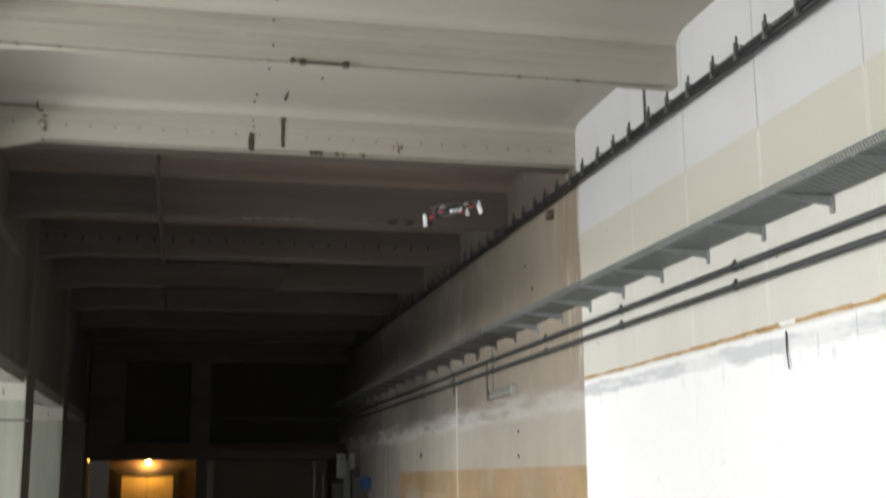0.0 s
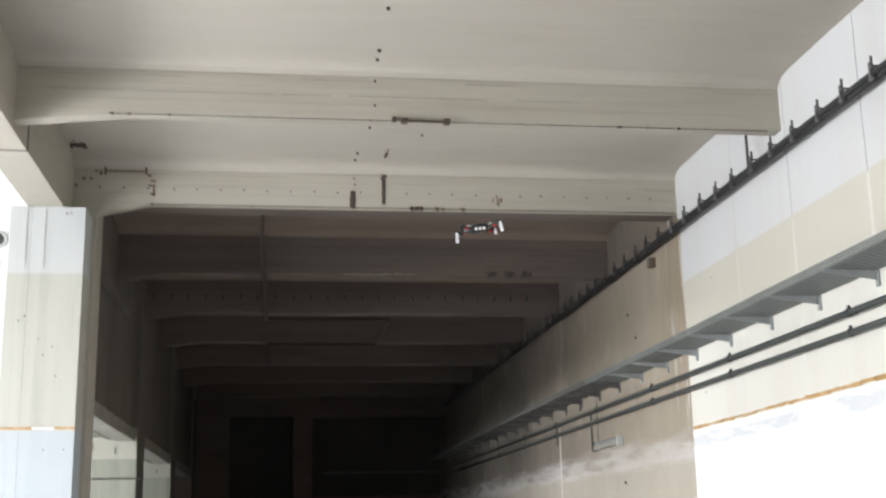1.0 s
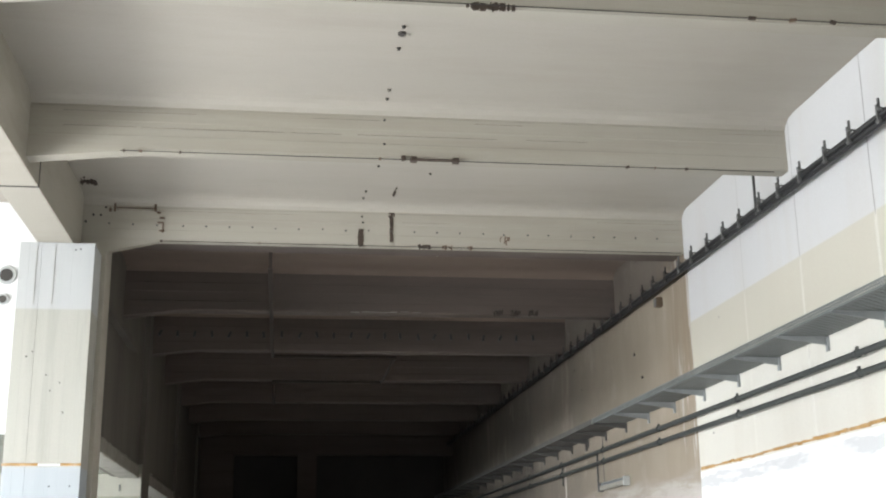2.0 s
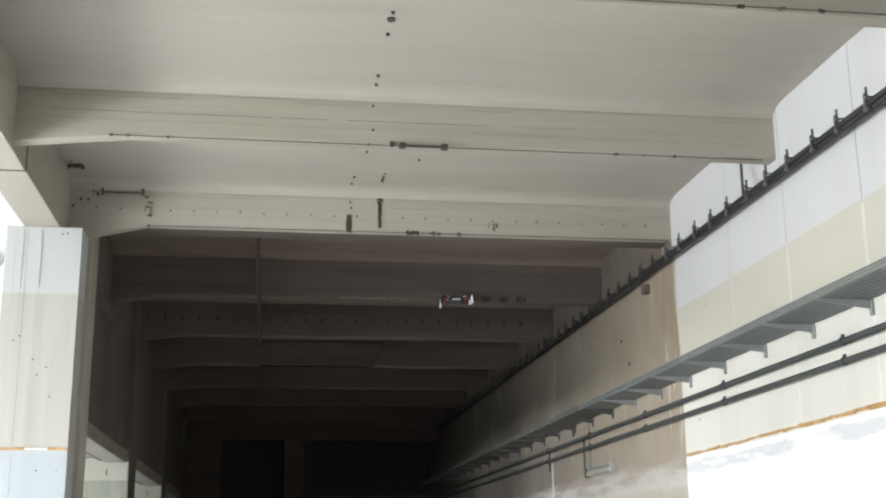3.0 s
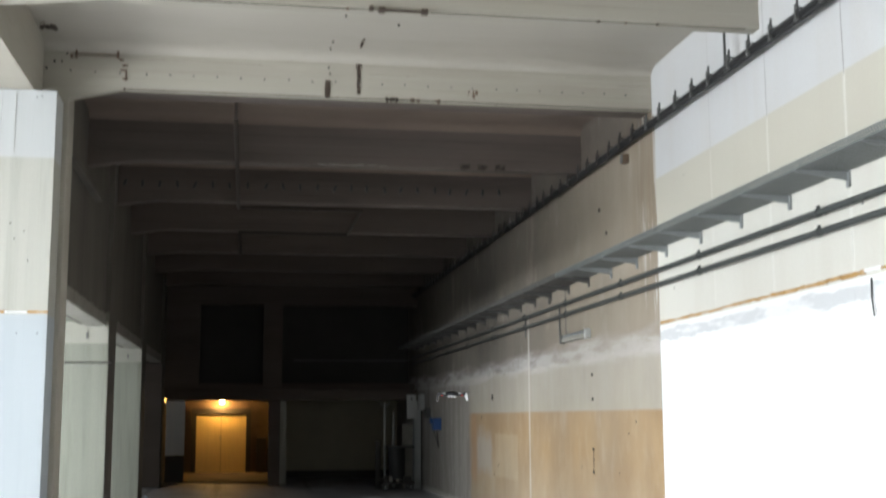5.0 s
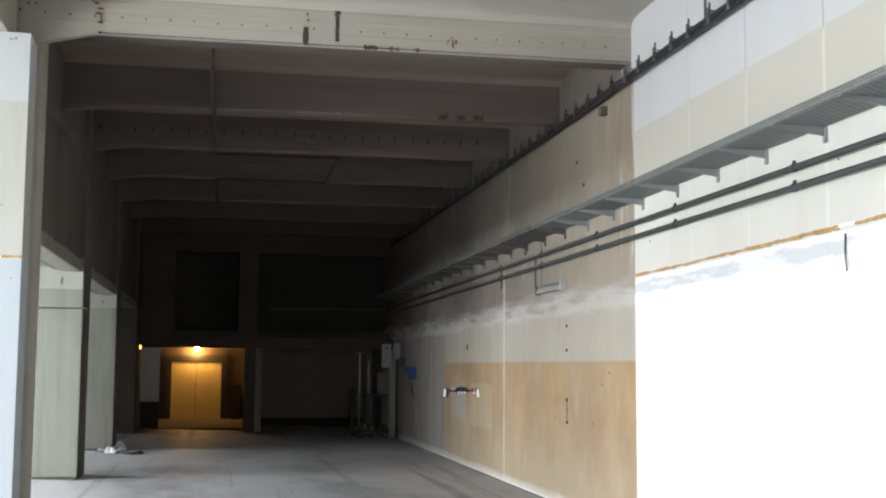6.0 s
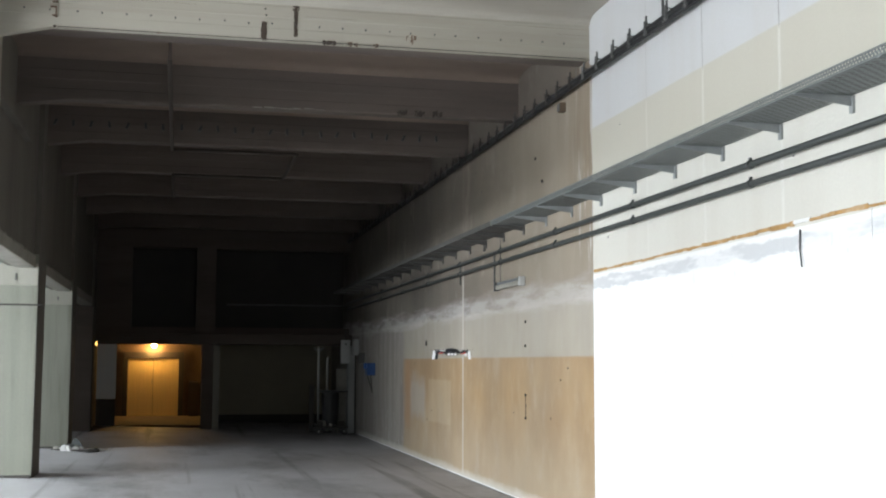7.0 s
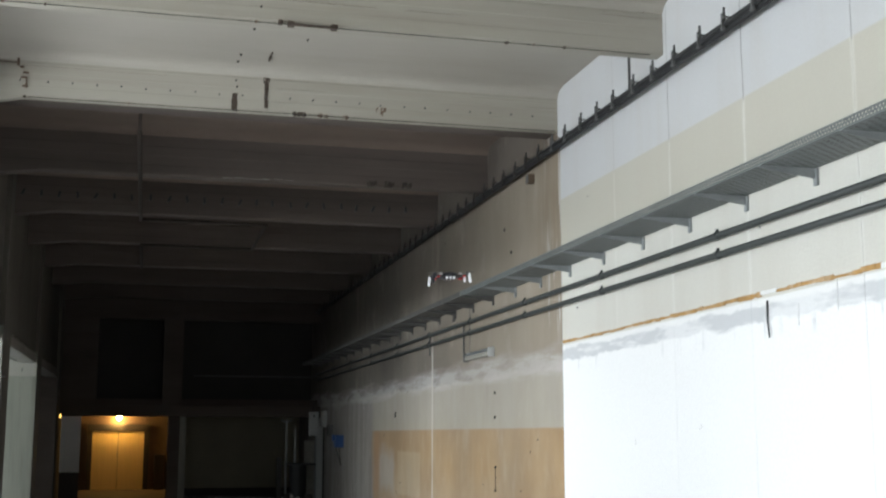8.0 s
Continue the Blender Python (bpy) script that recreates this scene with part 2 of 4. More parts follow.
    fine = noise_of(6.0, (1, 1, 0.07), 7, 71)
    far = mix(calc("MULTIPLY", streak, calc("MULTIPLY", step(fine, 0.48, 0.1), 0.5)), far, (0.20, 0.135, 0.075))
    runs = calc("MULTIPLY", calc("SUBTRACT", 1.0, step(y, 13.45, 0.25, rag, 0.4)), calc("MULTIPLY", step(z, 3.0, 0.15, rag, 0.6), step(noise_of(8.0, (1, 1, 0.12), 6, 77), 0.57, 0.03)))
    far = mix(calc("MULTIPLY", runs, 0.6), far, (0.66, 0.64, 0.60))
    seam = calc("SUBTRACT", 1.0, step(calc("ABSOLUTE", calc("SUBTRACT", y, 19.40), 0.0), 0.05, 0.02, rag, 0.05))
    far = mix(calc("MULTIPLY", seam, calc("MULTIPLY_ADD", step(z, 3.3, 0.2), -0.68, 0.75)), far, (0.58, 0.55, 0.5))
    spot = calc("MULTIPLY", calc("MULTIPLY", step(y, 20.3, 0.03, rag, 0.06), calc("SUBTRACT", 1.0, step(y, 22.2, 0.03, rag, 0.06))), calc("MULTIPLY", step(z, 0.72, 0.02, rag, 0.06), calc("SUBTRACT", 1.0, step(z, 1.5, 0.02, rag, 0.06))))
    far = mix(calc("MULTIPLY", spot, 0.4), far, (0.52, 0.42, 0.28))
    lilac = calc("MULTIPLY", calc("MULTIPLY", step(y, 22.55, 0.12, rag, 0.5), calc("SUBTRACT", 1.0, step(y, 24.0, 0.15, rag, 0.5))), calc("MULTIPLY", step(z, 0.75, 0.12, rag, 0.4), calc("SUBTRACT", 1.0, step(z, 1.5, 0.15, rag, 0.5))))
    far = mix(calc("MULTIPLY", lilac, 0.65), far, (0.42, 0.395, 0.375))
    ember = calc("MULTIPLY", calc("SUBTRACT", 1.0, step(calc("ABSOLUTE", calc("SUBTRACT", y, 24.35), 0.0), 0.3, 0.12, rag, 0.4)), calc("MULTIPLY", step(z, 0.5, 0.1, rag, 0.3), calc("SUBTRACT", 1.0, step(z, 1.87, 0.03))))
    far = mix(calc("MULTIPLY", ember, 0.55), far, (0.42, 0.21, 0.09))
    scuff = noise_of(1.3, (1, 1.3, 0.8), 10, 17)
    far = mix(calc("MULTIPLY", step(scuff, 0.62, 0.06), 0.2), far, (0.50, 0.46, 0.40))
    far = mix(calc("MULTIPLY", step(noise_of(0.5, (1, 1, 1), 8, 23), 0.5, 0.2), 0.35), far, (0.27, 0.235, 0.19))
    far = mix(calc("MULTIPLY", calc("SUBTRACT", 1.0, step(z, 0.03, 0.05, rag, 0.15)), 0.8), far, (0.62, 0.60, 0.56))
    # near part: white above, cream band, cloudy patched white below
    near = mix(step(z, 4.53, 0.01), (0.53, 0.508, 0.433), (0.575, 0.58, 0.585))
    # cream tinted lighter below the tray, standing in for stronger light there
    near = mix(step(z, 3.75, 0.03), (0.64, 0.625, 0.565), near)
    # under the old strip: a ragged white lip, a grey trowelled band with runs, then clean white
    fall = calc("MULTIPLY_ADD", y, 0.0075, z)
    tear = noise_of(3.0, (1, 0.8, 1.6), 5, 43)
    trowel = noise_of(1.1, (1, 0.9, 5.0), 3, 49)
    run = noise_of(5.5, (1, 1, 0.05), 3, 67)
    lower = step(fall, 2.74, 0.012, tear, 0.16)
    lower = calc("MAXIMUM", lower, calc("MULTIPLY", calc("MULTIPLY", step(run, 0.61, 0.03), 0.55), step(fall, 2.62, 0.06, tear, 0.2)))
    grey = calc("MULTIPLY", lower, calc("MULTIPLY_ADD", step(trowel, 0.47, 0.05), 0.45, 0.3))
    cloud = mix(grey, (0.90, 0.90, 0.90), (0.50, 0.515, 0.53))
    cloud = mix(calc("MULTIPLY", step(fall, 2.865, 0.012, tear, 0.14), 0.85), cloud, (0.86, 0.86, 0.85))
    near = mix(step(fall, 2.918, 0.006, tear, 0.01), cloud, near)
    near = mix(calc("MULTIPLY", calc("MULTIPLY", step(drip, 0.6, 0.1), step(z, 2.85, 0.02)), 0.18), near, (0.50, 0.45, 0.38))
    near = mix(calc("MULTIPLY", calc("MULTIPLY", step(patch, 0.5, 0.2), step(z, 2.9, 0.02)), 0.12), near, (0.42, 0.40, 0.36))
    for jy, faint in ((6.98, 0.5), (8.53, 0.75), (9.96, 0.55), (11.31, 0.3)):
        off = calc("ABSOLUTE", calc("SUBTRACT", calc("MULTIPLY_ADD", wave, 0.03, y), jy + 0.015), 0.0)
        line = calc("SUBTRACT", 1.0, step(off, 0.02, 0.012, rag, 0.03))
        hair = calc("SUBTRACT", 1.0, step(off, 0.006, 0.005, tear, 0.01))
        cream = calc("MULTIPLY", step(z, 2.88, 0.01), calc("SUBTRACT", 1.0, step(z, 4.53, 0.01)))
        near = mix(calc("MULTIPLY", calc("MULTIPLY", line, cream), faint * 0.8), near, (0.74, 0.73, 0.68))
        near = mix(calc("MULTIPLY", calc("MULTIPLY", hair, step(z, 4.50, 0.02)), faint), near, (0.22, 0.21, 0.20))
    speck = noise_of(7.0, (1, 1, 0.6), 4, 31)
    near = mix(calc("MULTIPLY", step(speck, 0.745, 0.012), 0.3), near, (0.30, 0.29, 0.27))
    edge = step(calc("MULTIPLY_ADD", step(z, 5.3, 0.01), -0.07, y), 12.96, 0.012, rag, 0.03)
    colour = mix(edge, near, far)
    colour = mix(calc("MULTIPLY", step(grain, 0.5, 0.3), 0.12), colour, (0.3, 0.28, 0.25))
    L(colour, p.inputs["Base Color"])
    p.inputs["Roughness"].default_value = 0.75
    b = N("ShaderNodeBump")
    b.inputs["Strength"].default_value, b.inputs["Distance"].default_value = 0.25, 0.02
    L(calc("ADD", calc("MULTIPLY", grain, 0.5), patch), b.inputs["Height"])
    L(b.outputs["Normal"], p.inputs["Normal"])
    return m


WALLP = zone_wall("painted_concrete_wall")


def zone_column(name):
    """Column paint: white above, cream between, bluish white below the old rust line."""
    m = material(name, (0.43, 0.425, 0.378), 0.75, vary=0.07, scale=1.5, dark=(0.28, 0.27, 0.23), dark_amount=0.55, stretch=(4, 4, 0.2))
    nt = m.node_tree
    N, L = nt.nodes.new, nt.links.new
    p = nt.nodes["Principled BSDF"]
    old = p.inputs["Base Color"].links[0].from_socket
    geo, sep = N("ShaderNodeNewGeometry"), N("ShaderNodeSeparateXYZ")
    L(geo.outputs["Position"], sep.inputs[0])
    for edge, colour, flip in ((4.47, (0.50, 0.52, 0.53, 1), False), (2.85, (0.40, 0.45, 0.50, 1), True)):
        r, mx = N("ShaderNodeMapRange"), N("ShaderNodeMix")
        r.inputs["From Min"].default_value, r.inputs["From Max"].default_value = (edge + 0.01, edge - 0.01) if flip else (edge - 0.01, edge + 0.01)
        r.inputs["To Max"].default_value = 0.72
        L(sep.outputs[2], r.inputs["Value"])
        mx.data_type = "RGBA"
        L(r.outputs["Result"], mx.inputs[0])
        L(old, mx.inputs[6])
        mx.inputs[7].default_value = colour
        old = mx.outputs[2]
    L(old, p.inputs["Base Color"])
    return m


COLP = zone_column("painted_column")


# ---- mesh helpers ----
def link(name, bm, mat_, parent=None, label="", smooth=False):
    me = bpy.data.meshes.new(name)
    bmesh.ops.recalc_face_normals(bm, faces=bm.faces)
    bm.to_mesh(me)
    bm.free()
    if smooth:
        for f_ in me.polygons:
            f_.use_smooth = True
    for m in (mat_ if isinstance(mat_, (list, tuple)) else [mat_]):
        me.materials.append(m)
    ob = new(name, me)
    if parent:
        ob.parent = parent
    if label:
        ob["label"] = label
    return ob


part = link


def box(bm, x0, x1, y0, y1, z0, z1, bevel=0.0):
    r = bmesh.ops.create_cube(bm, size=1, matrix=Matrix.Translation(((x0 + x1) / 2, (y0 + y1) / 2, (z0 + z1) / 2)) @ Matrix.Diagonal((abs(x1 - x0), abs(y1 - y0), abs(z1 - z0), 1)))
    if bevel:
        es = {e for v in r["verts"] for e in v.link_edges}
        bmesh.ops.bevel(bm, geom=list(es), offset=bevel, segments=2, affect="EDGES", profile=0.7)
    return bm


def boxed(*a, bevel=0.0):
    return box(bmesh.new(), *a, bevel=bevel)


def tube(bm, a, b, r, seg=14, r2=None):
    a, b = Vector(a), Vector(b)
    d = b - a
    bmesh.ops.create_cone(bm, cap_ends=True, segments=seg, radius1=r, radius2=r if r2 is None else r2, depth=d.length,
                          matrix=Matrix.Translation((a + b) / 2) @ d.to_track_quat("Z", "Y").to_matrix().to_4x4())
    return bm


def prism(bm, outline, axis, lo, hi):
    """Extrude a closed outline of 2D points along axis 'x' or 'y' from lo to hi."""
    def put(p, t):
        return (t, p[0], p[1]) if axis == "x" else (p[0], t, p[1])
    a = [bm.verts.new(put(p, lo)) for p in outline]
    b = [bm.verts.new(put(p, hi)) for p in outline]
    n = len(outline)
    bm.faces.new(a), bm.faces.new(b[::-1])
    for i in range(n):
        bm.faces.new((a[i], b[i], b[(i + 1) % n], a[(i + 1) % n]))
    return bm


def empty(name, m, label, category, group="", kind=""):
    ob = new(name)
    ob.matrix_basis = m
    return tagged(ob, label, category, group, kind)


ZC, ZB = 5.83, 5.37                # ceiling, beam undersides
BEAMS = [1.03 + 3.0 * i for i in range(-3, 11)]       # front faces of the ceiling beams

# ---- structure ----
bm = bmesh.new()
vs = [bm.verts.new((x, y, floor_z(x))) for x, y in ((-8.6, -8.2), (4.9, -8.2), (4.9, 40), (-8.6, 40))]
lo = [bm.verts.new((v.co.x, v.co.y, v.co.z - 0.4)) for v in vs]
bm.faces.new(vs), bm.faces.new(lo[::-1])
for i in range(4):
    bm.faces.new((vs[i], lo[i], lo[(i + 1) % 4], vs[(i + 1) % 4]))
tagged(link("floor", bm, FLOOR), "dusty worn grey concrete floor with dark stains", "floor", kind="structure")
bm = bmesh.new()
bmesh.ops.create_grid(bm, x_segments=1, y_segments=1, size=4000, matrix=Matrix.Translation((0, 0, -0.45)))
tagged(link("ground", bm, CONC), "flat grey yard ground outside the hall", "ground", kind="structure")

# ceiling with shallow troughs between the beams
bm = bmesh.new()
pts = []
for y0 in BEAMS:
    pts += [(y0 + 0.30, ZC - 0.03), (y0 + 0.42, ZC + 0.03), (y0 + 1.5, ZC + 0.05), (y0 + 2.74, ZC + 0.047), (y0 + 2.82, ZC + 0.042), (y0 + 2.89, ZC + 0.030), (y0 + 2.94, ZC + 0.010), (y0 + 2.975, ZC - 0.020), (y0 + 2.995, ZC - 0.055)]
pts = [(-8.2, ZC)] + pts + [(40, ZC)]
near = [p for p in pts if p[0] < 13.2]
far = [p for p in pts if p[0] > 13.2]
prism(bm, near + [(13.2, ZC), (13.2, ZC + 0.4), (-8.2, ZC + 0.4)], "x", -8.6, 4.9)
tagged(link("ceiling_1", bm, CEIL), "off-white painted concrete ceiling between beams", "ceiling", kind="structure")
# far ceiling takes the copy tinted for floor bounce
bm = bmesh.new()
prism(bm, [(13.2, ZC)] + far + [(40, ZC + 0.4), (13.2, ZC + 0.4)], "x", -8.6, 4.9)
tagged(link("ceiling_2", bm, BOUNCEC), "shaded unpainted concrete ceiling in the depth of the hall", "ceiling", kind="structure")

# right wall in cast bays
wall = tagged(link("wall_east", boxed(4.665, 4.95, -8.2, 40, -0.4, 6.2), WHITE), "painted concrete wall with white, cream and ochre bands", "wall", kind="structure")
joints = [-8.2, -2.0, 4.0, 6.98, 8.53, 9.96, 12.96, 19.40, 25.6, 31.8, 40]
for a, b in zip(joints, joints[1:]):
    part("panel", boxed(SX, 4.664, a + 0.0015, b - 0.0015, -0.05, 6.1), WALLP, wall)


def beam(y0, zb, haunch, x_left, z_left, t, mat_, label):
    """A ceiling beam with board-marked face, a thin arris strip and a haunch at its left end."""
    bm = bmesh.new()
    face = [(y0, zb + 0.13), (y0 + 0.004, zb + 0.134), (y0 + 0.004, zb + 0.26), (y0 + 0.001, zb + 0.264), (y0 + 0.001, zb + 0.385), (y0 + 0.006, zb + 0.39), (y0 + 0.006, ZC + 0.2), (y0 + t + 0.12, ZC + 0.2)]
    prism(bm, [(y0 + 0.012, zb), (y0, zb + 0.02)] + face + [(y0 + t, zb)], "x", haunch, SX)
    prism(bm, face + [(y0 + t + 0.02, zb + 0.13)], "x", x_left, haunch)
    prism(bm, [(haunch, zb), (haunch, zb + 0.13), (x_left, zb + 0.13), (x_left, z_left)], "y", y0, y0 + t)
    return tagged(link("ceiling_beam_%d" % round(y0), bm, mat_), label, "beam", kind="structure")


BEAM_OB = {}
for y0 in BEAMS:
    k = round(y0)
    if k < 12:
        BEAM_OB[k] = beam(y0, ZB, -1.30, -2.30, 5.27, 0.16, BEAM, "off-white painted concrete ceiling beam with a haunched end")
    elif k == 13:
        BEAM_OB[k] = beam(y0, ZB, -1.42, -2.0, 5.235, 0.10, BEAM, "cream painted portal beam with a row of bolts and rust stains")
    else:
        # unpainted far beams, with the dim hall's shade in their colour
        BEAM_OB[k] = beam(y0, 5.24, -1.45, -2.16, 5.15, 0.22, SHADEC, "shaded unpainted concrete ceiling beam")
tagged(link("portal_beam_back", boxed(-2.0, SX, 13.14, 13.42, ZB + 0.004, ZC + 0.2), SHADEC), "shaded rear half of the portal beam", "beam", kind="structure")

# left side: columns, edge beam, upper wall
for x, y, z, h in ((-2.385, 18.545, 3.05, 0.10), (-2.72, 18.545, 3.12, 0.08), (-2.36, 24.655, 3.05, 0.08)):
    tagged(link("beam_slot", boxed(x - 0.012, x + 0.012, y - 0.012, y + 0.003, z - h / 2, z + h / 2, bevel=0.004), DIMG), "dark slotted fixing on the white cross beam", "fixing", "beam slots")
edge_beam = tagged(link("edge_beam", boxed(-2.60, -2.235, -8.2, 13.0, 5.19, 6.1, bevel=0.012), BEAM), "white painted concrete edge beam along the side bay", "beam", kind="structure")
part("form_seam", boxed(-2.605, -2.23, 10.6, 10.625, 5.186, 5.6), DARKM, edge_beam)
COLS = [(-2.85, -2.06, 18.60, 19.5), (-2.9, -2.08, 24.7, 25.6), (-2.9, -2.08, 30.7, 31.6)]
col = tagged(link("column_1", boxed(-2.76, -2.01, 12.52, 13.0, 0.0, 5.188, bevel=0.012), COLP), "board-marked concrete column painted white and cream", "column", kind="structure")
rnd = random.Random(11)
x = -2.765
for w in (0.10, 0.12, 0.09, 0.11, 0.12, 0.10, 0.12):
    part("board_mark", boxed(x - 0.001, x + w + 0.001, 12.5 + rnd.uniform(0, 0.008), 12.521, 0.1, 5.186, bevel=0.004), COLP, col)
    x += w
# dark colour paints the unlit column sides; pale bay walls cover the fronts
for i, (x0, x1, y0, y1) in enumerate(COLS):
    ob = link("column_%d" % (i + 2), boxed(x0, x1, y0, y1, floor_z(x0) - 0.1, 5.9, bevel=0.02), SHADEW)
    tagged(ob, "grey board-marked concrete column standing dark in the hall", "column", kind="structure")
tagged(link("frame_leg", boxed(-2.4, -1.965, 13.034, 13.47, 0, 5.9, bevel=0.01), BEAM), "cream painted concrete leg of the portal frame", "column", kind="structure")
tagged(link("wall_upper_west", boxed(-2.5, -2.14, 13.47, 33, 3.215, 6.1), SHADEW), "dirty grey concrete wall above the side bays", "wall", kind="structure")
tagged(link("wall_ledge", boxed(-2.141, -2.04, 13.47, 17.0, 4.82, 4.93, bevel=0.01), SHADEW), "narrow concrete ledge on the upper wall", "ledge", kind="structure")
lintel = tagged(link("lintel", boxed(-2.4, -2.115, 13.47, 31, 3.19, 3.33, bevel=0.01), DUSTC), "broken plaster lintel edge over the side bays", "lintel", kind="structure")
for k in range(3):
    a, c = 13.5 + 6 * k, 13.5 + 6 * k + (5.0 if k < 2 else 5.0)
    n = 90
    top = [(a + (c - a) * i / n, 3.365 + 0.055 * noise.noise((i * 0.35, k * 9.0, 0.0)) + 0.03 * noise.noise((i * 1.1, k * 5.0, 3.0)) + 0.02 * noise.noise((i * 2.7, k, 7.0))) for i in range(n + 1)]
    part("broken_edge", prism(bmesh.new(), [(a, 3.2)] + top + [(c, 3.2)], "x", -2.2, -2.108), DUSTC, lintel)
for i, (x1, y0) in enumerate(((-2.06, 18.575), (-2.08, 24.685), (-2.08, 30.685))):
    # third wall and beam take the dark copy, painting in their shade
    tagged(link("wall_bay_%d" % (i + 1), boxed(-8.5, x1 - 0.012, y0, y0 + 0.3, 0, 3.4), PALE if i < 2 else SHADEC), "pale dusty partition wall of a side bay", "wall", kind="structure")
    tagged(link("bay_beam_%d" % (i + 1), boxed(-8.5, x1 - 0.016, y0 - 0.03, y0 + 0.2, 2.93, 3.255), GREENW if i < 2 else SHADEC), "white painted cross beam of a side bay", "beam", kind="structure")
tagged(link("ceiling_bay", boxed(-8.5, -2.3, 13.47, 33, 3.26, 3.5), PALE), "white ceiling of the low side bays", "ceiling", kind="structure")
# unseen wall added to keep near window light off the far wall
tagged(link("wall_bay_screen", boxed(-8.5, -3.6, 13.06, 13.28, 0, 3.262), WHITE), "unseen white screen wall, added to block window light", "wall", kind="structure")
tagged(link("wall_bay_front", boxed(-8.5, -2.6, 13.05, 13.3, 3.26, 6.1), WHITE), "white wall above the low side bays", "wall", kind="structure")


def wall_with_openings(name, axis_x, y0, y1, z0, z1, holes, mat_):
    bm = bmesh.new()
    ys = sorted({y0, y1, *[h[0] for h in holes], *[h[1] for h in holes]})
    for a, b in zip(ys, ys[1:]):
        hs = sorted([h for h in holes if h[0] <= a and h[1] >= b], key=lambda h: h[2])
        z = z0
        for h in hs:
            if h[2] > z:
                box(bm, axis_x - 0.3, axis_x, a, b, z, h[2])
            z = h[3]
        box(bm, axis_x - 0.3, axis_x, a, b, z, z1)
    return tagged(link(name, bm, mat_), "white outer wall with window openings", "wall", kind="structure")


HOLES = [(-0.4, 11.2, 0.25, 3.35)] + [(yc - 2.3, yc + 2.3, 2.0, 2.8) for yc in (15.8, 22.0, 28.0)]
wall_with_openings("wall_west", -8.3, -8.2, 40, -0.3, 6.2, HOLES, WHITE)
for i, (a, b, c, d) in enumerate(HOLES):
    win = tagged(new("window_%d" % (i + 1)), "white-framed window to daylight", "window", kind="structure")
    n = max(2, round((b - a) / 1.5))
    for k in range(n + 1):
        y = a + (b - a) * k / n
        part("mullion", boxed(-8.46, -8.40, y - 0.03, y + 0.03, c, d), WHITE, win)
    for z in (c, (c + d) / 2, d):
        part("transom", boxed(-8.455, -8.405, a, b, z - 0.025, z + 0.025), WHITE, win)
bm = bmesh.new()
box(bm, -8.6, -2.0, -8.5, -8.2, -0.3, 6.2)
box(bm, 4.4, 4.95, -8.5, -8.2, -0.3, 6.2)
box(bm, -2.0, 4.4, -8.5, -8.2, 5.0, 6.2)
tagged(link("wall_south", bm, WHITE), "white end wall with a wide gate opening", "wall", kind="structure")

# far end: pillar, lintel, openings above, back room with door
YE = 32.6
we = tagged(new("wall_end"), "shaded end wall with two high dark recesses", "wall", kind="structure")
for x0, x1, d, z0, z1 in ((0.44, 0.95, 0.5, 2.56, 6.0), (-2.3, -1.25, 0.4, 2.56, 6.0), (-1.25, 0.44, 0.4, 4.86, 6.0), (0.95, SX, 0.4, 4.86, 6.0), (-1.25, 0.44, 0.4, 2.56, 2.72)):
    part("wall_piece", boxed(x0, x1, YE + 0.02, YE + d, z0, z1), SHADEC, we)
# added back sheet, near black to paint the shade inside the recesses
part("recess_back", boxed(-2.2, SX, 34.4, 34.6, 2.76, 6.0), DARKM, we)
tagged(link("handrail", tube(bmesh.new(), (1.25, 32.75, 3.36), (SX, 32.75, 3.36), 0.022), DIMG), "steel rail across the high recess", "rail")
tagged(link("lintel_end", boxed(-2.3, SX, YE - 0.1, YE + 0.5, 2.28, 2.56, bevel=0.01), SHADEC), "grey concrete lintel beam across the end", "beam", kind="structure")
tagged(link("pillar_end", boxed(0.61, 0.92, YE, YE + 0.3, -0.1, 2.3, bevel=0.01), SHADEC), "dark concrete pillar under the end lintel", "column", kind="structure")
# end room shell reuses the shade-darkened concrete for its dimness
tagged(link("wall_north", boxed(-8.6, 4.95, 39.2, 39.6, -0.3, 6.2), SHADEC), "dark back wall of the end room", "wall", kind="structure")
tagged(link("wall_end_room", boxed(0.95, SX, 37.0, 37.2, -0.15, 6.1), ENDW), "pale green wall of the end room with a dark base", "wall", kind="structure")
tagged(link("baseboard", boxed(0.95, SX, 36.97, 37.0, -0.15, 0.22), DARKM), "dark painted base strip", "baseboard", kind="structure")
tagged(link("wall_end_side", boxed(0.9, 1.1, 32.95, 39.2, -0.1, 2.45), CONC), "brown side wall of the door niche", "wall", kind="structure")
tagged(link("ceiling_end", boxed(-2.6, SX, 33.12, 39.2, 2.565, 2.75), SHADEC), "dark ceiling of the end room", "ceiling", kind="structure")
tagged(link("wall_west_end", boxed(-2.6, -2.2, 33.0, 39.2, 0.0, 6.1), SHADEC), "dark side wall of the end room", "wall", kind="structure")
zd = floor_z(-0.8) + 0.04
tagged(link("floor_niche", boxed(-2.2, 0.9, 33.3, 39.15, -0.1, zd - 0.004, bevel=0.01), NICHE), "dusty raised slab before the lit door", "floor", kind="structure")
tagged(link("wall_niche", boxed(-2.2, 0.899, 39.15, 39.195, zd, 2.56), NICHE), "brown dirty back wall around the door", "wall", kind="structure")
door = tagged(new("door_1"), "closed double door painted yellowish under a lamp", "door", kind="structure")
leaf = part("leaf", boxed(-1.55, -0.775, 39.12, 39.18, zd, 1.905, bevel=0.008), DOORM, door)
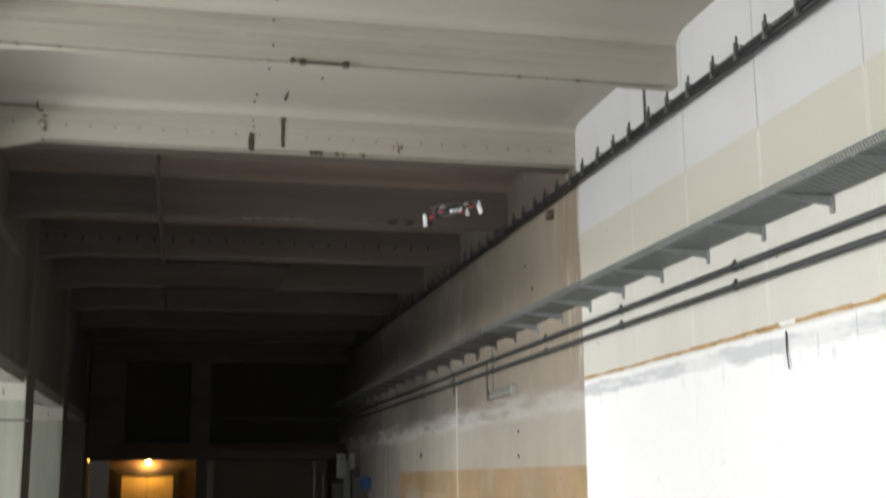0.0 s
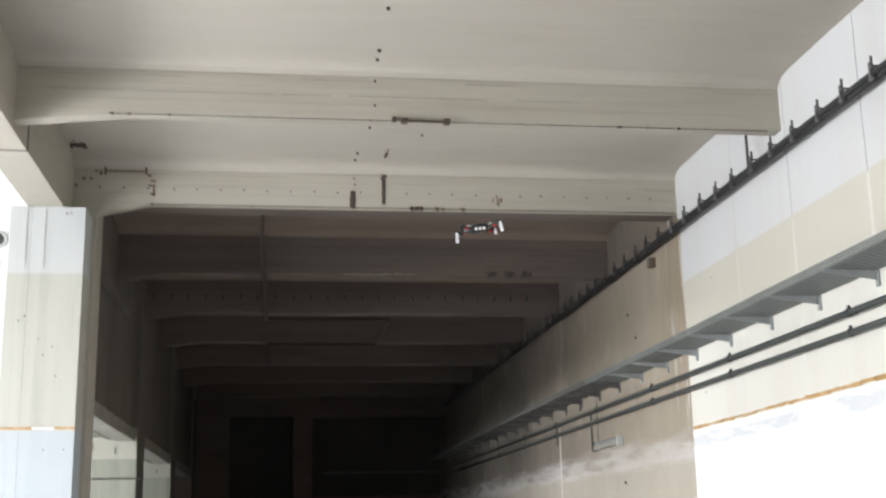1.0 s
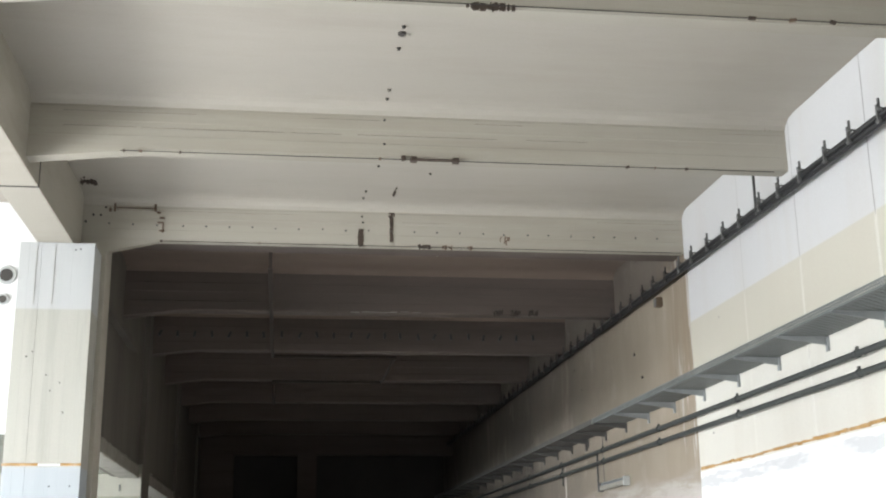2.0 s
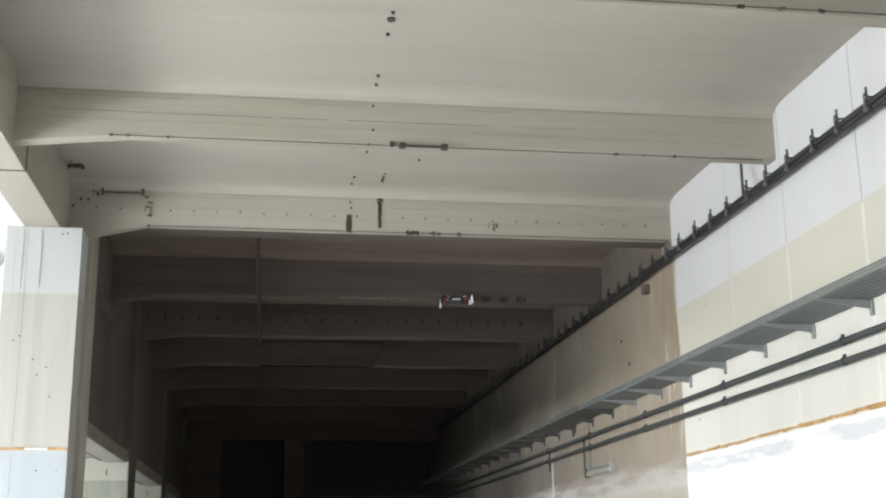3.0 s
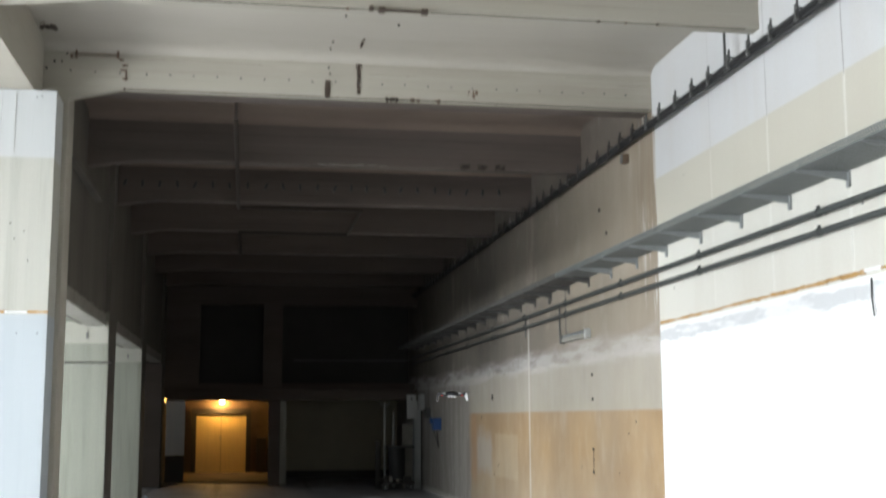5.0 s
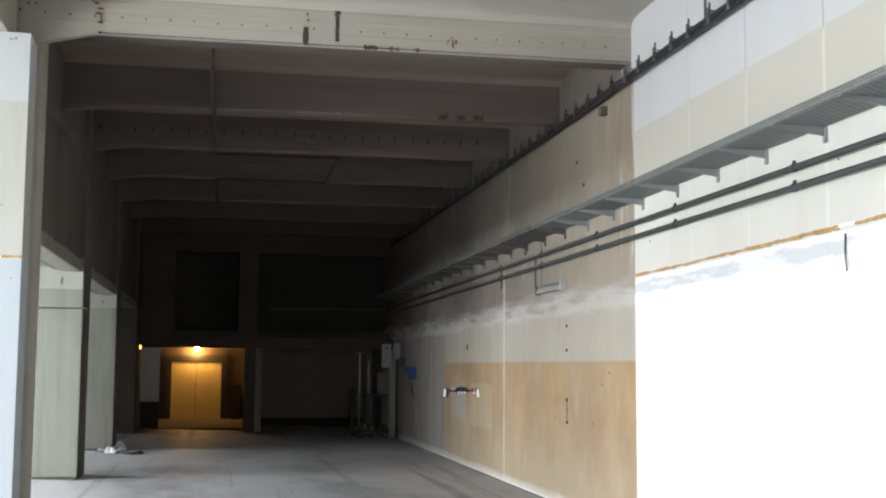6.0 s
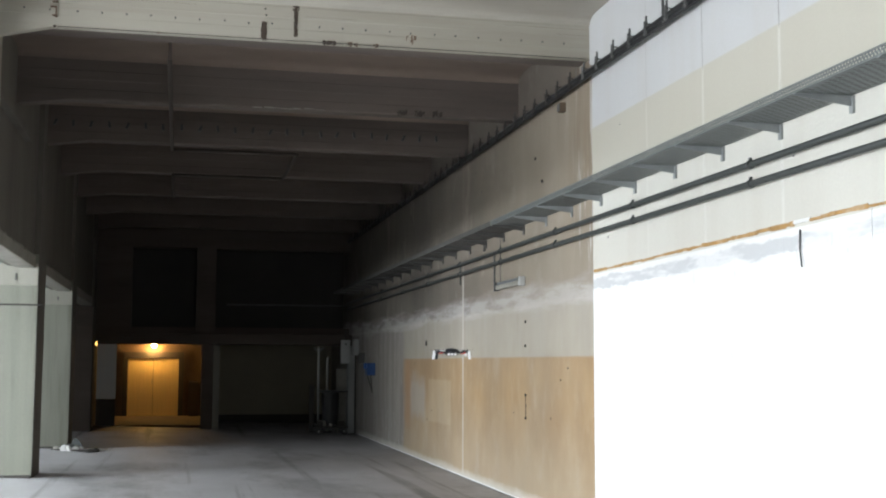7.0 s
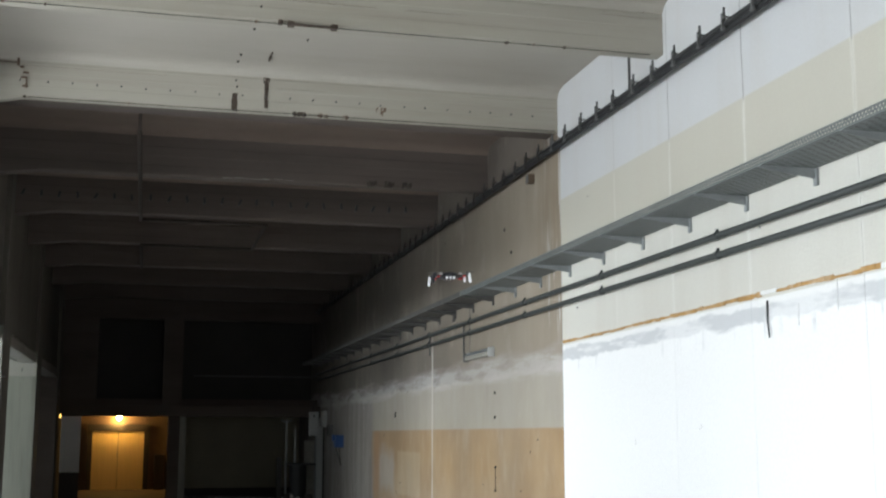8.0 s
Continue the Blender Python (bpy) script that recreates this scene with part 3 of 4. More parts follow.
part("leaf", boxed(-0.765, 0.02, 39.12, 39.18, zd, 1.905, bevel=0.008), DOORM, door)
bm = bmesh.new()
box(bm, -1.70, -1.56, 39.08, 39.2, zd, 2.12)
box(bm, 0.03, 0.17, 39.08, 39.2, zd, 2.12)
box(bm, -1.56, 0.03, 39.08, 39.2, 1.915, 2.12)
part("frame", bm, DARKM, door, "dark door frame")
part("handle", boxed(-0.80, -0.785, 39.05, 39.12, 1.1, 1.25), GALV, leaf)
lamp = empty("wall_lamp", pose(-0.76, 39.1, 2.33), "glowing warm bulb wall lamp above the door", "lamp")
bm = bmesh.new()
bmesh.ops.create_icosphere(bm, subdivisions=3, radius=0.075)
part("bulb", bm, BULB, lamp, "glowing orange bulb", smooth=True)
part("base", tube(bmesh.new(), (0, 0.1, 0), (0, 0.02, 0), 0.06), DARKM, lamp)
pl = new("bulb_light", bpy.data.lights.new("bulb_light", "POINT"))
pl.data.energy, pl.data.color, pl.data.shadow_soft_size = 88, (1.0, 0.55, 0.16), 0.09
pl.location = (-0.76, 38.9, 2.30)


# ---- things on the right wall ----
def pipes():
    for z, r in ((3.281, 0.027), (3.443, 0.027)):
        ob = tagged(link("pipe", tube(bmesh.new(), (SX - 0.075, -8, z), (SX - 0.075, 33, z), r), PIPE, smooth=True), "dark grey conduit pipe running along the wall", "pipe", "wall conduits")
        for k in range(-6, 9):
            y = 8.92 + 2.61 * k
            bm = tube(bmesh.new(), (SX - 0.075, y - 0.02, z), (SX - 0.075, y + 0.02, z), r + 0.009)
            box(bm, SX - 0.075, SX + 0.002, y - 0.012, y + 0.012, z - 0.01, z + 0.01)
            box(bm, SX - 0.085, SX - 0.065, y - 0.014, y + 0.014, z + r, z + r + 0.03)
            part("clamp", bm, PIPE, ob)


pipes()


def cable_tray():
    tray = empty("cable_tray", pose(SX, 0, 3.705), "galvanised perforated cable tray on wall brackets", "cable tray")
    W_ = 0.43
    # far length gets the darkened steel, shade put into its colour
    ends = ((-8, 15.9, TRAYM, ""), (15.902, 33, TRAYF, "shaded far tray length"))
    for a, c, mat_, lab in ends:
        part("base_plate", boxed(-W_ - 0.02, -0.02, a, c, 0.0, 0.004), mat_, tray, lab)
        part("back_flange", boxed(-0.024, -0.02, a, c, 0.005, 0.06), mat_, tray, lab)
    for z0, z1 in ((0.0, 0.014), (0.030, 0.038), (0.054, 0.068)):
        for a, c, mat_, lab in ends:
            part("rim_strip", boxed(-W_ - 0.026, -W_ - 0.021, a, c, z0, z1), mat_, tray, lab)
    bm = bmesh.new()
    y, row = 5.5, 0
    while y < 15.85:
        box(bm, -W_ - 0.0258, -W_ - 0.0212, y, y + 0.016, 0.014, 0.030)
        box(bm, -W_ - 0.0258, -W_ - 0.0212, y + 0.018, y + 0.034, 0.038, 0.054)
        y += 0.036
    box(bm, -W_ - 0.0258, -W_ - 0.0212, -8, 5.5, 0.014, 0.054)
    part("rim_web", boxed(-W_ - 0.0258, -W_ - 0.0212, 15.902, 33, 0.014, 0.054), TRAYF, tray)
    tagged(part("perforated_web", bm, TRAYM, tray), kind="stuff")
    bm = bmesh.new()
    y, row = 5.5, 0
    while y < 14:
        for k in range(4):
            x = -W_ + 0.01 + k * 0.1 + 0.05 * (row % 2)
            box(bm, x, x + 0.05, y, y + 0.014, -0.0015, 0.0005)
        y, row = y + 0.036, row + 1
    tagged(part("slot", bm, DIMG, tray), kind="stuff")
    bm0 = bmesh.new()
    prism(bm0, [(-W_ - 0.03, -0.002), (-W_ - 0.03, -0.018), (-0.02, -0.075), (-0.02, -0.002)], "y", -0.003, 0.003)
    box(bm0, -W_ - 0.03, -0.02, -0.02, 0.02, -0.006, -0.002)
    box(bm0, -0.02, -0.002, -0.025, 0.025, -0.125, 0.0)
    first = part("bracket", bm0, BRKT, tray)
    first.location = (0, 7.49 - 1.033 * 14, 0)
    # bracket copy coloured dark for the dim far length
    shaded = first.data.copy()
    shaded.materials.clear()
    shaded.materials.append(TRAYF)
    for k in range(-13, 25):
        o = new("bracket", first.data if k < 8 else shaded)
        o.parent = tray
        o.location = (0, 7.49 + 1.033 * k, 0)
    return tray


cable_tray()


def cable_rail():
    rail = empty("cable_rail", pose(SX, 0, 5.135), "black cable bundle clamped on a steel wall rail", "cable")
    for dz, dx, r in ((-0.03, -0.12, 0.026), (0.022, -0.12, 0.024), (-0.005, -0.155, 0.022)):
        part("cable", tube(bmesh.new(), (dx, -8, dz), (dx, 32.4, dz), r, 10), BLACK, rail, smooth=True)
    part("rail", boxed(-0.055, -0.04, -8, 12.95, 0.035, 0.095), BRKT, rail)
    # rail beyond the portal coloured near black for the missing light
    part("rail", boxed(-0.055, -0.04, 12.952, 32.4, 0.035, 0.095), DARKM, rail, "shaded rail length")
    bm0 = bmesh.new()
    box(bm0, -0.19, -0.172, -0.012, 0.012, -0.075, 0.075)
    box(bm0, -0.19, 0.0, -0.01, 0.01, 0.046, 0.056)
    tube(bm0, (-0.165, 0, -0.03), (-0.165, 0, 0.13), 0.011, 6)
    tube(bm0, (-0.178, -0.03, -0.062), (-0.178, 0.03, -0.05), 0.014, 6)
    tube(bm0, (-0.178, -0.035, 0.02), (-0.178, -0.012, 0.05), 0.014, 6)
    first = part("bracket", bm0, DIMG, rail)
    first.location = (0, 8.0 - 0.478 * 30, 0)
    # dark-coloured bracket copy for the unlit stretch
    shaded = first.data.copy()
    shaded.materials.clear()
    shaded.materials.append(DARKM)
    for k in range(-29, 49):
        o = new("bracket", first.data if k < 11 else shaded)
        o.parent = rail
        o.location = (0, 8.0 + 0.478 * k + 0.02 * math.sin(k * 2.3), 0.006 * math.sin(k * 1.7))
    part("tall_post", boxed(-0.16, -0.14, 10.49, 10.515, -0.05, 0.38), DIMG, rail)
    return rail


cable_rail()

rnd = random.Random(4)
strip = tagged(new("rust_strip"), "rusty orange residue strip remaining on the white wall", "strip")
y = 4.0
while y < 12.9:
    w = rnd.uniform(0.06, 0.26)
    q = rnd.random()
    zs = 2.898 - 0.0075 * (y - 7.39)
    z0, z1 = zs - 0.016 + rnd.uniform(-0.008, 0.006), zs + 0.010 + rnd.uniform(-0.008, 0.010)
    part("flake", boxed(SX - rnd.uniform(0.006, 0.016), SX + 0.004, y, min(12.92, y + w), z0, z1, bevel=0.003), WHITE if q < 0.1 else RUST, strip)
    y += w - 0.004 + (q > 0.93) * 0.03
strip2 = tagged(new("rust_strip"), "rusty orange residue strip around the painted column", "strip")
for x0, x1 in ((-2.77, -2.42), (-2.2, -2.0)):
    part("flake", boxed(x0, x1, 12.482, 12.51, 2.862, 2.886, bevel=0.004), RUST, strip2)
part("flake", boxed(-2.42, -2.2, 12.482, 12.51, 2.864, 2.882, bevel=0.004), WHITE, strip2)

fx = empty("fluorescent_lamp", pose(SX, 15.75, 2.90), "unlit grey fluorescent wall lamp on a bracket", "lamp")
part("housing", boxed(-0.05, -0.004, 0, 1.30, 0.055, 0.095, bevel=0.008), GALV, fx)
part("tube_cover", boxed(-0.08, -0.02, 0.02, 1.28, -0.02, 0.053, bevel=0.025), DUSTC, fx, "dusty grey tube cover")
part("end_cap", boxed(-0.09, -0.004, -0.03, 0.018, -0.03, 0.10, bevel=0.01), GREYP, fx)
part("end_cap", boxed(-0.09, -0.004, 1.302, 1.335, -0.03, 0.10, bevel=0.01), DIMG, fx)
part("cord", tube(bmesh.new(), (-0.008, 1.25, 0.09), (-0.008, 1.25, 0.80), 0.004), DIMG, fx)
wb = empty("junction_box", pose(SX, 13.96, 4.99), "small dirty grey junction box on the wall", "box")
part("body", boxed(-0.08, 0, -0.055, 0.055, -0.06, 0.055, bevel=0.01), NICHE, wb)
part("cover", boxed(-0.088, -0.08, -0.045, 0.045, -0.05, 0.045), DIMG, wb)
cb = tagged(link("loose_cable", tube(tube(bmesh.new(), (SX - 0.01, 8.26, 2.83), (SX - 0.015, 8.26, 2.68), 0.007), (SX - 0.015, 8.26, 2.68), (SX - 0.03, 8.21, 2.54), 0.006), BLACK), "short black cable end hanging from the wall", "cable")
mk = empty("old_cable", pose(SX, 15.7, 0), "thin old cable with dark fixings on the ochre wall", "cable")
part("wire", tube(bmesh.new(), (-0.008, 0, 1.06), (-0.008, 0, 1.37), 0.0035), DARKM, mk)
for z in (1.06, 1.37, 2.04, 2.37):
    part("fixing", boxed(-0.02, 0.002, -0.014, 0.014, z - 0.018, z + 0.018, bevel=0.004), DARKM, mk)
for y, z, h in ((22.4, 2.18, 0.10), (17.95, 3.62, 0.15), (15.2, 4.55, 0.04), (14.9, 4.2, 0.04)):
    tagged(link("wall_fixing", boxed(SX - 0.018, SX + 0.002, y - h * 0.35, y + h * 0.35, z - h / 2, z + h / 2, bevel=0.006), DARKM), "dark leftover fixing on the concrete wall", "fixing", "wall fixings")

# ---- stains and fixings on the beams ----
def stain_on_beam(x0, x1, z0, z1, y, n, seed, label, mat_=STAIN):
    r = random.Random(seed)
    bm = bmesh.new()
    for i in range(n * 6):
        cx, cz = min(x1, max(x0, r.gauss((x0 + x1) / 2, (x1 - x0) * 0.36))), r.uniform(z0, z1)
        w, h = r.uniform(0.003, 0.011), r.uniform(0.006, 0.028)
        box(bm, cx - w, cx + w, y - r.uniform(0.002, 0.007), y + 0.01, cz - h, cz + h)
    return tagged(link("rust_stain", bm, mat_), label, "stain", "beam stains", "stuff")


A_Y, B_Y, C_Y = 13.03, 10.03, 7.03


def board_seams(owner, y, z, x0, x1, seed, cover, h=0.002):
    """A broken dark line left by a form board along a beam face."""
    r = random.Random(seed)
    bm = bmesh.new()
    x = x0
    while x < x1:
        w = r.uniform(0.5, 1.6)
        if r.random() < cover:
            dz = 0.004 * math.sin(x * 1.3 + seed)
            box(bm, x, min(x1, x + w * r.uniform(0.75, 1.0)), y - 0.0015, y + 0.01, z + dz, z + dz + h * r.uniform(0.6, 1.4))
        x += w
    return part("board_seam", bm, SEAM, owner)


for k, y, rows_ in ((13, A_Y, ((5.72, 0.45), (5.655, 0.2))), (10, B_Y, ((5.58, 0.7), (5.72, 0.35))), (7, C_Y, ((5.60, 0.6), (5.75, 0.4)))):
    for i, (z, cover) in enumerate(rows_):
        board_seams(BEAM_OB[k], y, z, -1.95, 4.6, 10 * k + i, cover)
stain_on_beam(0.81, 0.86, 5.38, 5.56, A_Y, 18, 1, "dark rust stain on the lower edge of the beam")
stain_on_beam(1.175, 1.20, 5.44, 5.72, A_Y, 18, 2, "dark rust run down the beam face")
stain_on_beam(1.16, 1.22, 5.72, 5.86, A_Y + 0.005, 10, 3, "dark rust blot at the top of the beam")
for x0, x1, s in ((1.50, 1.63, 5), (1.78, 1.88, 6), (2.05, 2.15, 7)):
    stain_on_beam(x0, x1, 5.372, 5.385, A_Y, 6 if s == 5 else 2, s, "dark rust spots along the beam arris", STAIN if s == 5 else FADED)
stain_on_beam(2.45, 2.56, 5.43, 5.50, A_Y + 0.006, 7, 8, "faint brown smudge on the beam face", FADED)
stain_on_beam(4.38, 4.52, 5.79, 5.82, B_Y + 0.008, 5, 9, "brown stain on the beam near the wall")
stain_on_beam(1.14, 1.45, 5.372, 5.385, C_Y, 9, 10, "dark stain on the beam edge")
for x0, s in ((2.9, 31), (3.15, 32), (3.4, 33)):
    stain_on_beam(x0, x0 + 0.12, 5.245, 5.30, 16.03, 6, s, "dark stain on the shaded beam edge", BROWN)


def bolts(name, owner, spots, r, mat_, axis="y"):
    bm = bmesh.new()
    d = Vector((0, -0.02, 0)) if axis == "y" else Vector((0, 0, -0.02))
    tube(bm, (0, 0, 0), d, r, 7, r * 0.7)
    me = bpy.data.meshes.new(name)
    bm.to_mesh(me)
    bm.free()
    me.materials.append(mat_)
    for x, y, z in spots:
        o = new(name, me)
        o.parent = owner
        o.location = (x, y, z)


rnd = random.Random(8)
bolts("bolt", BEAM_OB[13], [(-1.95 + 0.262 * i + rnd.uniform(-0.012, 0.012), A_Y + 0.004, 5.56 + rnd.uniform(-0.006, 0.006) - 0.0008 * i) for i in range(25)], 0.011, DIMG)
bolts("bolt", BEAM_OB[13], [(0.87, A_Y + 0.012, 5.80), (0.85, A_Y + 0.006, 5.72), (0.86, A_Y + 0.006, 5.65), (-2.0, A_Y + 0.006, 5.75), (-2.05, A_Y + 0.006, 5.66)], 0.013, DARKM)
rnd = random.Random(19)
for i in range(23):
    clip = boxed(-0.018, 0.018, -0.03, 0.004, -0.05, 0.05, bevel=0.006)
    bmesh.ops.rotate(clip, verts=clip.verts, matrix=Matrix.Rotation(rnd.uniform(-0.25, 0.25) if i % 4 else 0.45, 3, "Y"))
    bmesh.ops.translate(clip, verts=clip.verts, vec=(-1.96 + 0.275 * i + rnd.uniform(-0.02, 0.02), 19.034, 5.50 + rnd.uniform(-0.012, 0.012)))
    part("hanging_clip", clip, BLACK, BEAM_OB[19])
bolts("anchor", bpy.data.objects["ceiling_1"], [(0.86, y, ZC + 0.045) for y in (9.66, 9.86, 8.8, 8.4)], 0.018, DARKM, "z")
bolts("anchor", bpy.data.objects["ceiling_beam_10"], [(0.85, B_Y + 0.004, z) for z in (5.5, 5.73)], 0.013, DARKM)
disc = tagged(link("ceiling_disc", tube(bmesh.new(), (0.86, 8.53, ZC + 0.06), (0.86, 8.53, ZC + 0.03), 0.032, 16), DARKM), "small dark round cap on the ceiling", "cap")


def edge_wire(y, z, x0, x1, clips):
    """A thin wire with clips along a beam's arris."""
    w = tagged(new("edge_wire"), "thin dark wire clipped along the beam edge", "wire", "beam wires")
    part("wire", tube(bmesh.new(), (x0, y - 0.012, z), (x1, y - 0.012, z), 0.0045, 6), DARKM, w)
    for i, (x, s) in enumerate(clips):
        s = s * 0.5
        bm = boxed(x - s, x + s, y - 0.02, y + 0.004, z - 0.010, z + 0.012, bevel=0.004)
        bmesh.ops.rotate(bm, verts=bm.verts, cent=(x, y, z), matrix=Matrix.Rotation(0.25 * math.sin(i * 2.1 + x), 3, "Y"))
        part("clip", bm, FADED if i % 2 else STAIN, w)


edge_wire(B_Y, 5.355, -1.45, 4.5, [(-1.42, 0.02), (-1.28, 0.03), (-0.94, 0.02), (0.81, 0.022), (3.09, 0.035), (3.35, 0.015), (3.65, 0.025)])
edge_wire(C_Y, 5.385, -1.2, 4.6, [(3.09, 0.05), (3.38, 0.05), (3.67, 0.04), (0.4, 0.02)])
edge_wire(A_Y, 5.372, -1.35, 4.6, [(-1.38, 0.03), (-0.3, 0.02)])
bar = tagged(new("grab_bar"), "dark rusty bar bolted to the beam edge", "bar")
part("rod", tube(bmesh.new(), (1.10, B_Y - 0.05, 5.345), (1.50, B_Y - 0.05, 5.345), 0.014, 8), STAIN, bar)
for x in (1.11, 1.49):
    part("end_plate", boxed(x - 0.03, x + 0.03, B_Y - 0.06, B_Y + 0.004, 5.33, 5.375, bevel=0.006), STAIN, bar)
part("lower_clip", boxed(1.0, 1.04, B_Y - 0.03, B_Y + 0.02, 5.35, 5.39, bevel=0.006), STAIN, bar)
hook = tagged(new("old_wiring"), "old dark wiring remnants on the beam haunch", "wire")
part("wire", tube(bmesh.new(), (-1.9, A_Y - 0.01, 5.745), (-1.46, A_Y - 0.01, 5.745), 0.007, 6), FADED, hook)
for x, z, a, h in ((-1.9, 5.75, 0.01, 0.045), (-1.95, 5.72, 0.012, 0.02), (-1.46, 5.755, 0.012, 0.04), (-1.42, 5.70, 0.022, 0.009), (-1.38, 5.64, 0.03, 0.008), (-1.40, 5.585, 0.03, 0.007), (-1.37, 5.53, 0.007, 0.06), (-1.38, 5.49, 0.028, 0.008)):
    part("fixing", boxed(x - a, x + a, A_Y - 0.025, A_Y + 0.005, z - h, z + h, bevel=0.004), FADED, hook)
def blot_on_ceiling(x0, x1, y0, y1, n, seed, label):
    r = random.Random(seed)
    bm = bmesh.new()
    for i in range(n):
        cx, cy, w = r.uniform(x0, x1), r.gauss((y0 + y1) / 2, (y1 - y0) * 0.22), r.uniform(0.003, 0.010)
        box(bm, cx - w, cx + w, cy - w * 1.6, cy + w * 1.6, ZC + 0.038 - r.uniform(0.0, 0.006), ZC + 0.06)
    return tagged(link("rust_stain", bm, STAIN), label, "stain", "ceiling stains", "stuff")


blot_on_ceiling(-2.21, -2.04, 12.42, 12.60, 90, 41, "brown rust blot on the ceiling beside the edge beam")
blot_on_ceiling(1.172, 1.188, 12.45, 12.72, 30, 42, "thin dark rust run on the ceiling above the beam")
bolts("bolt", bpy.data.objects["frame_leg"], [(-2.20, 13.032, 5.82), (-2.11, 13.032, 5.81), (-2.13, 13.032, 5.66), (-2.21, 13.032, 5.58)], 0.015, DARKM)
bolts("anchor", bpy.data.objects["ceiling_1"], [(0.86, 12.55, ZC + 0.045), (0.85, 12.8, ZC + 0.045), (0.93, 11.7, ZC + 0.05), (1.5, 11.9, ZC + 0.05)], 0.014, DARKM, "z")
for x, y, z0, z1 in ((SX - 0.006, 7.82, 2.60, 2.76), (SX - 0.006, 7.30, 2.66, 2.88)):
    tagged(link("wire_end", tube(bmesh.new(), (x, y, z0), (x, y - 0.004, z1), 0.0025, 6), WHITE), "thin grey wire end hanging on the white wall", "wire", "wire ends")
for x in (-2.59, -2.405):
    part("form_seam", boxed(x - 0.0025, x + 0.0025, 12.496, 12.503, 4.52, 5.15), CONC, col)

# conduit under the far ceiling
cd = tagged(new("ceiling_conduit"), "dark conduit hanging under the shaded beams", "conduit")
for a, c in (((-0.18, 13.42, 5.2), (-0.18, 19.35, 5.2)), ((-0.18, 19.35, 5.2), (1.82, 19.35, 5.2)), ((1.82, 19.35, 5.2), (1.82, 22.0, 5.2)), ((1.82, 22.0, 5.2), (-0.18, 22.0, 5.2)), ((-0.18, 22.0, 5.2), (-0.18, 25.0, 5.2))):
    part("tube", tube(bmesh.new(), a, c, 0.028, 8), BROWN, cd)
for y in (13.7, 16.1, 19.1):
    part("hanger", boxed(-0.2, -0.16, y - 0.02, y + 0.02, 5.2, 5.83 if y < 14 else 5.25), BROWN, cd)

# far right corner: switch boxes, post, poles, cart with bin
for y0, y1, z0, z1, d, mat_, lab in ((31.5, 31.2, 2.0, 2.42, 0.12, GREYP, "small pale grey switch box on the far wall"), (30.4, 30.15, 1.78, 2.06, 0.12, DIMG, "small dark grey switch box on the far wall")):
    c = empty("switch_box", pose(SX, y1, z0), lab, "switch box", "switch boxes")
    part("body", boxed(-d, 0.002, 0, y0 - y1, 0, z1 - z0, bevel=0.01), mat_, c)
    leaf = part("door", boxed(-d - 0.012, -d - 0.001, 0.02, y0 - y1 - 0.02, 0.02, z1 - z0 - 0.02, bevel=0.004), mat_, c)
    part("lock", boxed(-d - 0.02, -d - 0.012, 0.04, 0.07, 0.3 * (z1 - z0), 0.3 * (z1 - z0) + 0.04), DARKM, leaf)
bb = empty("hose_holder", pose(SX, 28.45, 1.50), "blue plastic holder with hanging cord on the wall", "holder")
part("shell", boxed(-0.20, 0.002, 0, 0.35, 0, 0.30, bevel=0.03), BLUE, bb)
part("arm", boxed(-0.26, -0.2, 0.1, 0.25, 0.16, 0.3, bevel=0.01), BLUE, bb)
part("cord", tube(bmesh.new(), (-0.1, 0.1, 0), (-0.05, 0.15, -0.42), 0.012, 6), DARKM, bb)
part("cord", tube(bmesh.new(), (-0.16, 0.2, 0), (-0.05, 0.15, -0.42), 0.012, 6), DARKM, bb)
sp = empty("steel_post", pose(4.47, 31.6, floor_z(4.42)), "grey steel channel post beside the wall", "post")
part("web", boxed(-0.06, 0.14, 0.09, 0.11, 0, 2.3), GREYP, sp)
part("flange", boxed(-0.07, -0.05, -0.05, 0.1, 0, 2.3), GALV, sp)
part("flange", boxed(0.14, 0.16, -0.05, 0.1, 0, 2.3), DARKM, sp)
for x, z1 in ((3.68, 2.25), (3.92, 2.0)):
    q = empty("stand_pole", pose(x, 32.0, floor_z(x)), "slim pale metal pole standing in the corner", "pole", "stand poles")
    part("pole", tube(bmesh.new(), (0, 0, 0), (0, 0, z1), 0.028, 10), GREYP, q)
    part("foot", boxed(-0.14, 0.14, -0.14, 0.14, 0, 0.03, bevel=0.008), DARKM, q)
    if z1 > 2.1:
        part("fork", tube(bmesh.new(), (0, 0, z1 - 0.1), (-0.14, 0, z1), 0.02, 8), GREYP, q)
        part("fork", tube(bmesh.new(), (0, 0, z1 - 0.1), (0.14, 0, z1), 0.02, 8), GREYP, q)
q = empty("leaning_board", pose(3.5, 31.95, floor_z(3.5)), "narrow dark board standing upright", "board")
part("board", boxed(-0.07, 0.07, -0.02, 0.02, 0, 1.25, bevel=0.005), DARKM, q)
ct = empty("hand_cart", pose(3.95, 31.4, floor_z(3.95)), "low dark hand cart loaded with dusty scrap", "cart")
part("deck", boxed(-0.45, 0.42, -0.3, 0.3, 0.16, 0.21, bevel=0.01), DARKM, ct)
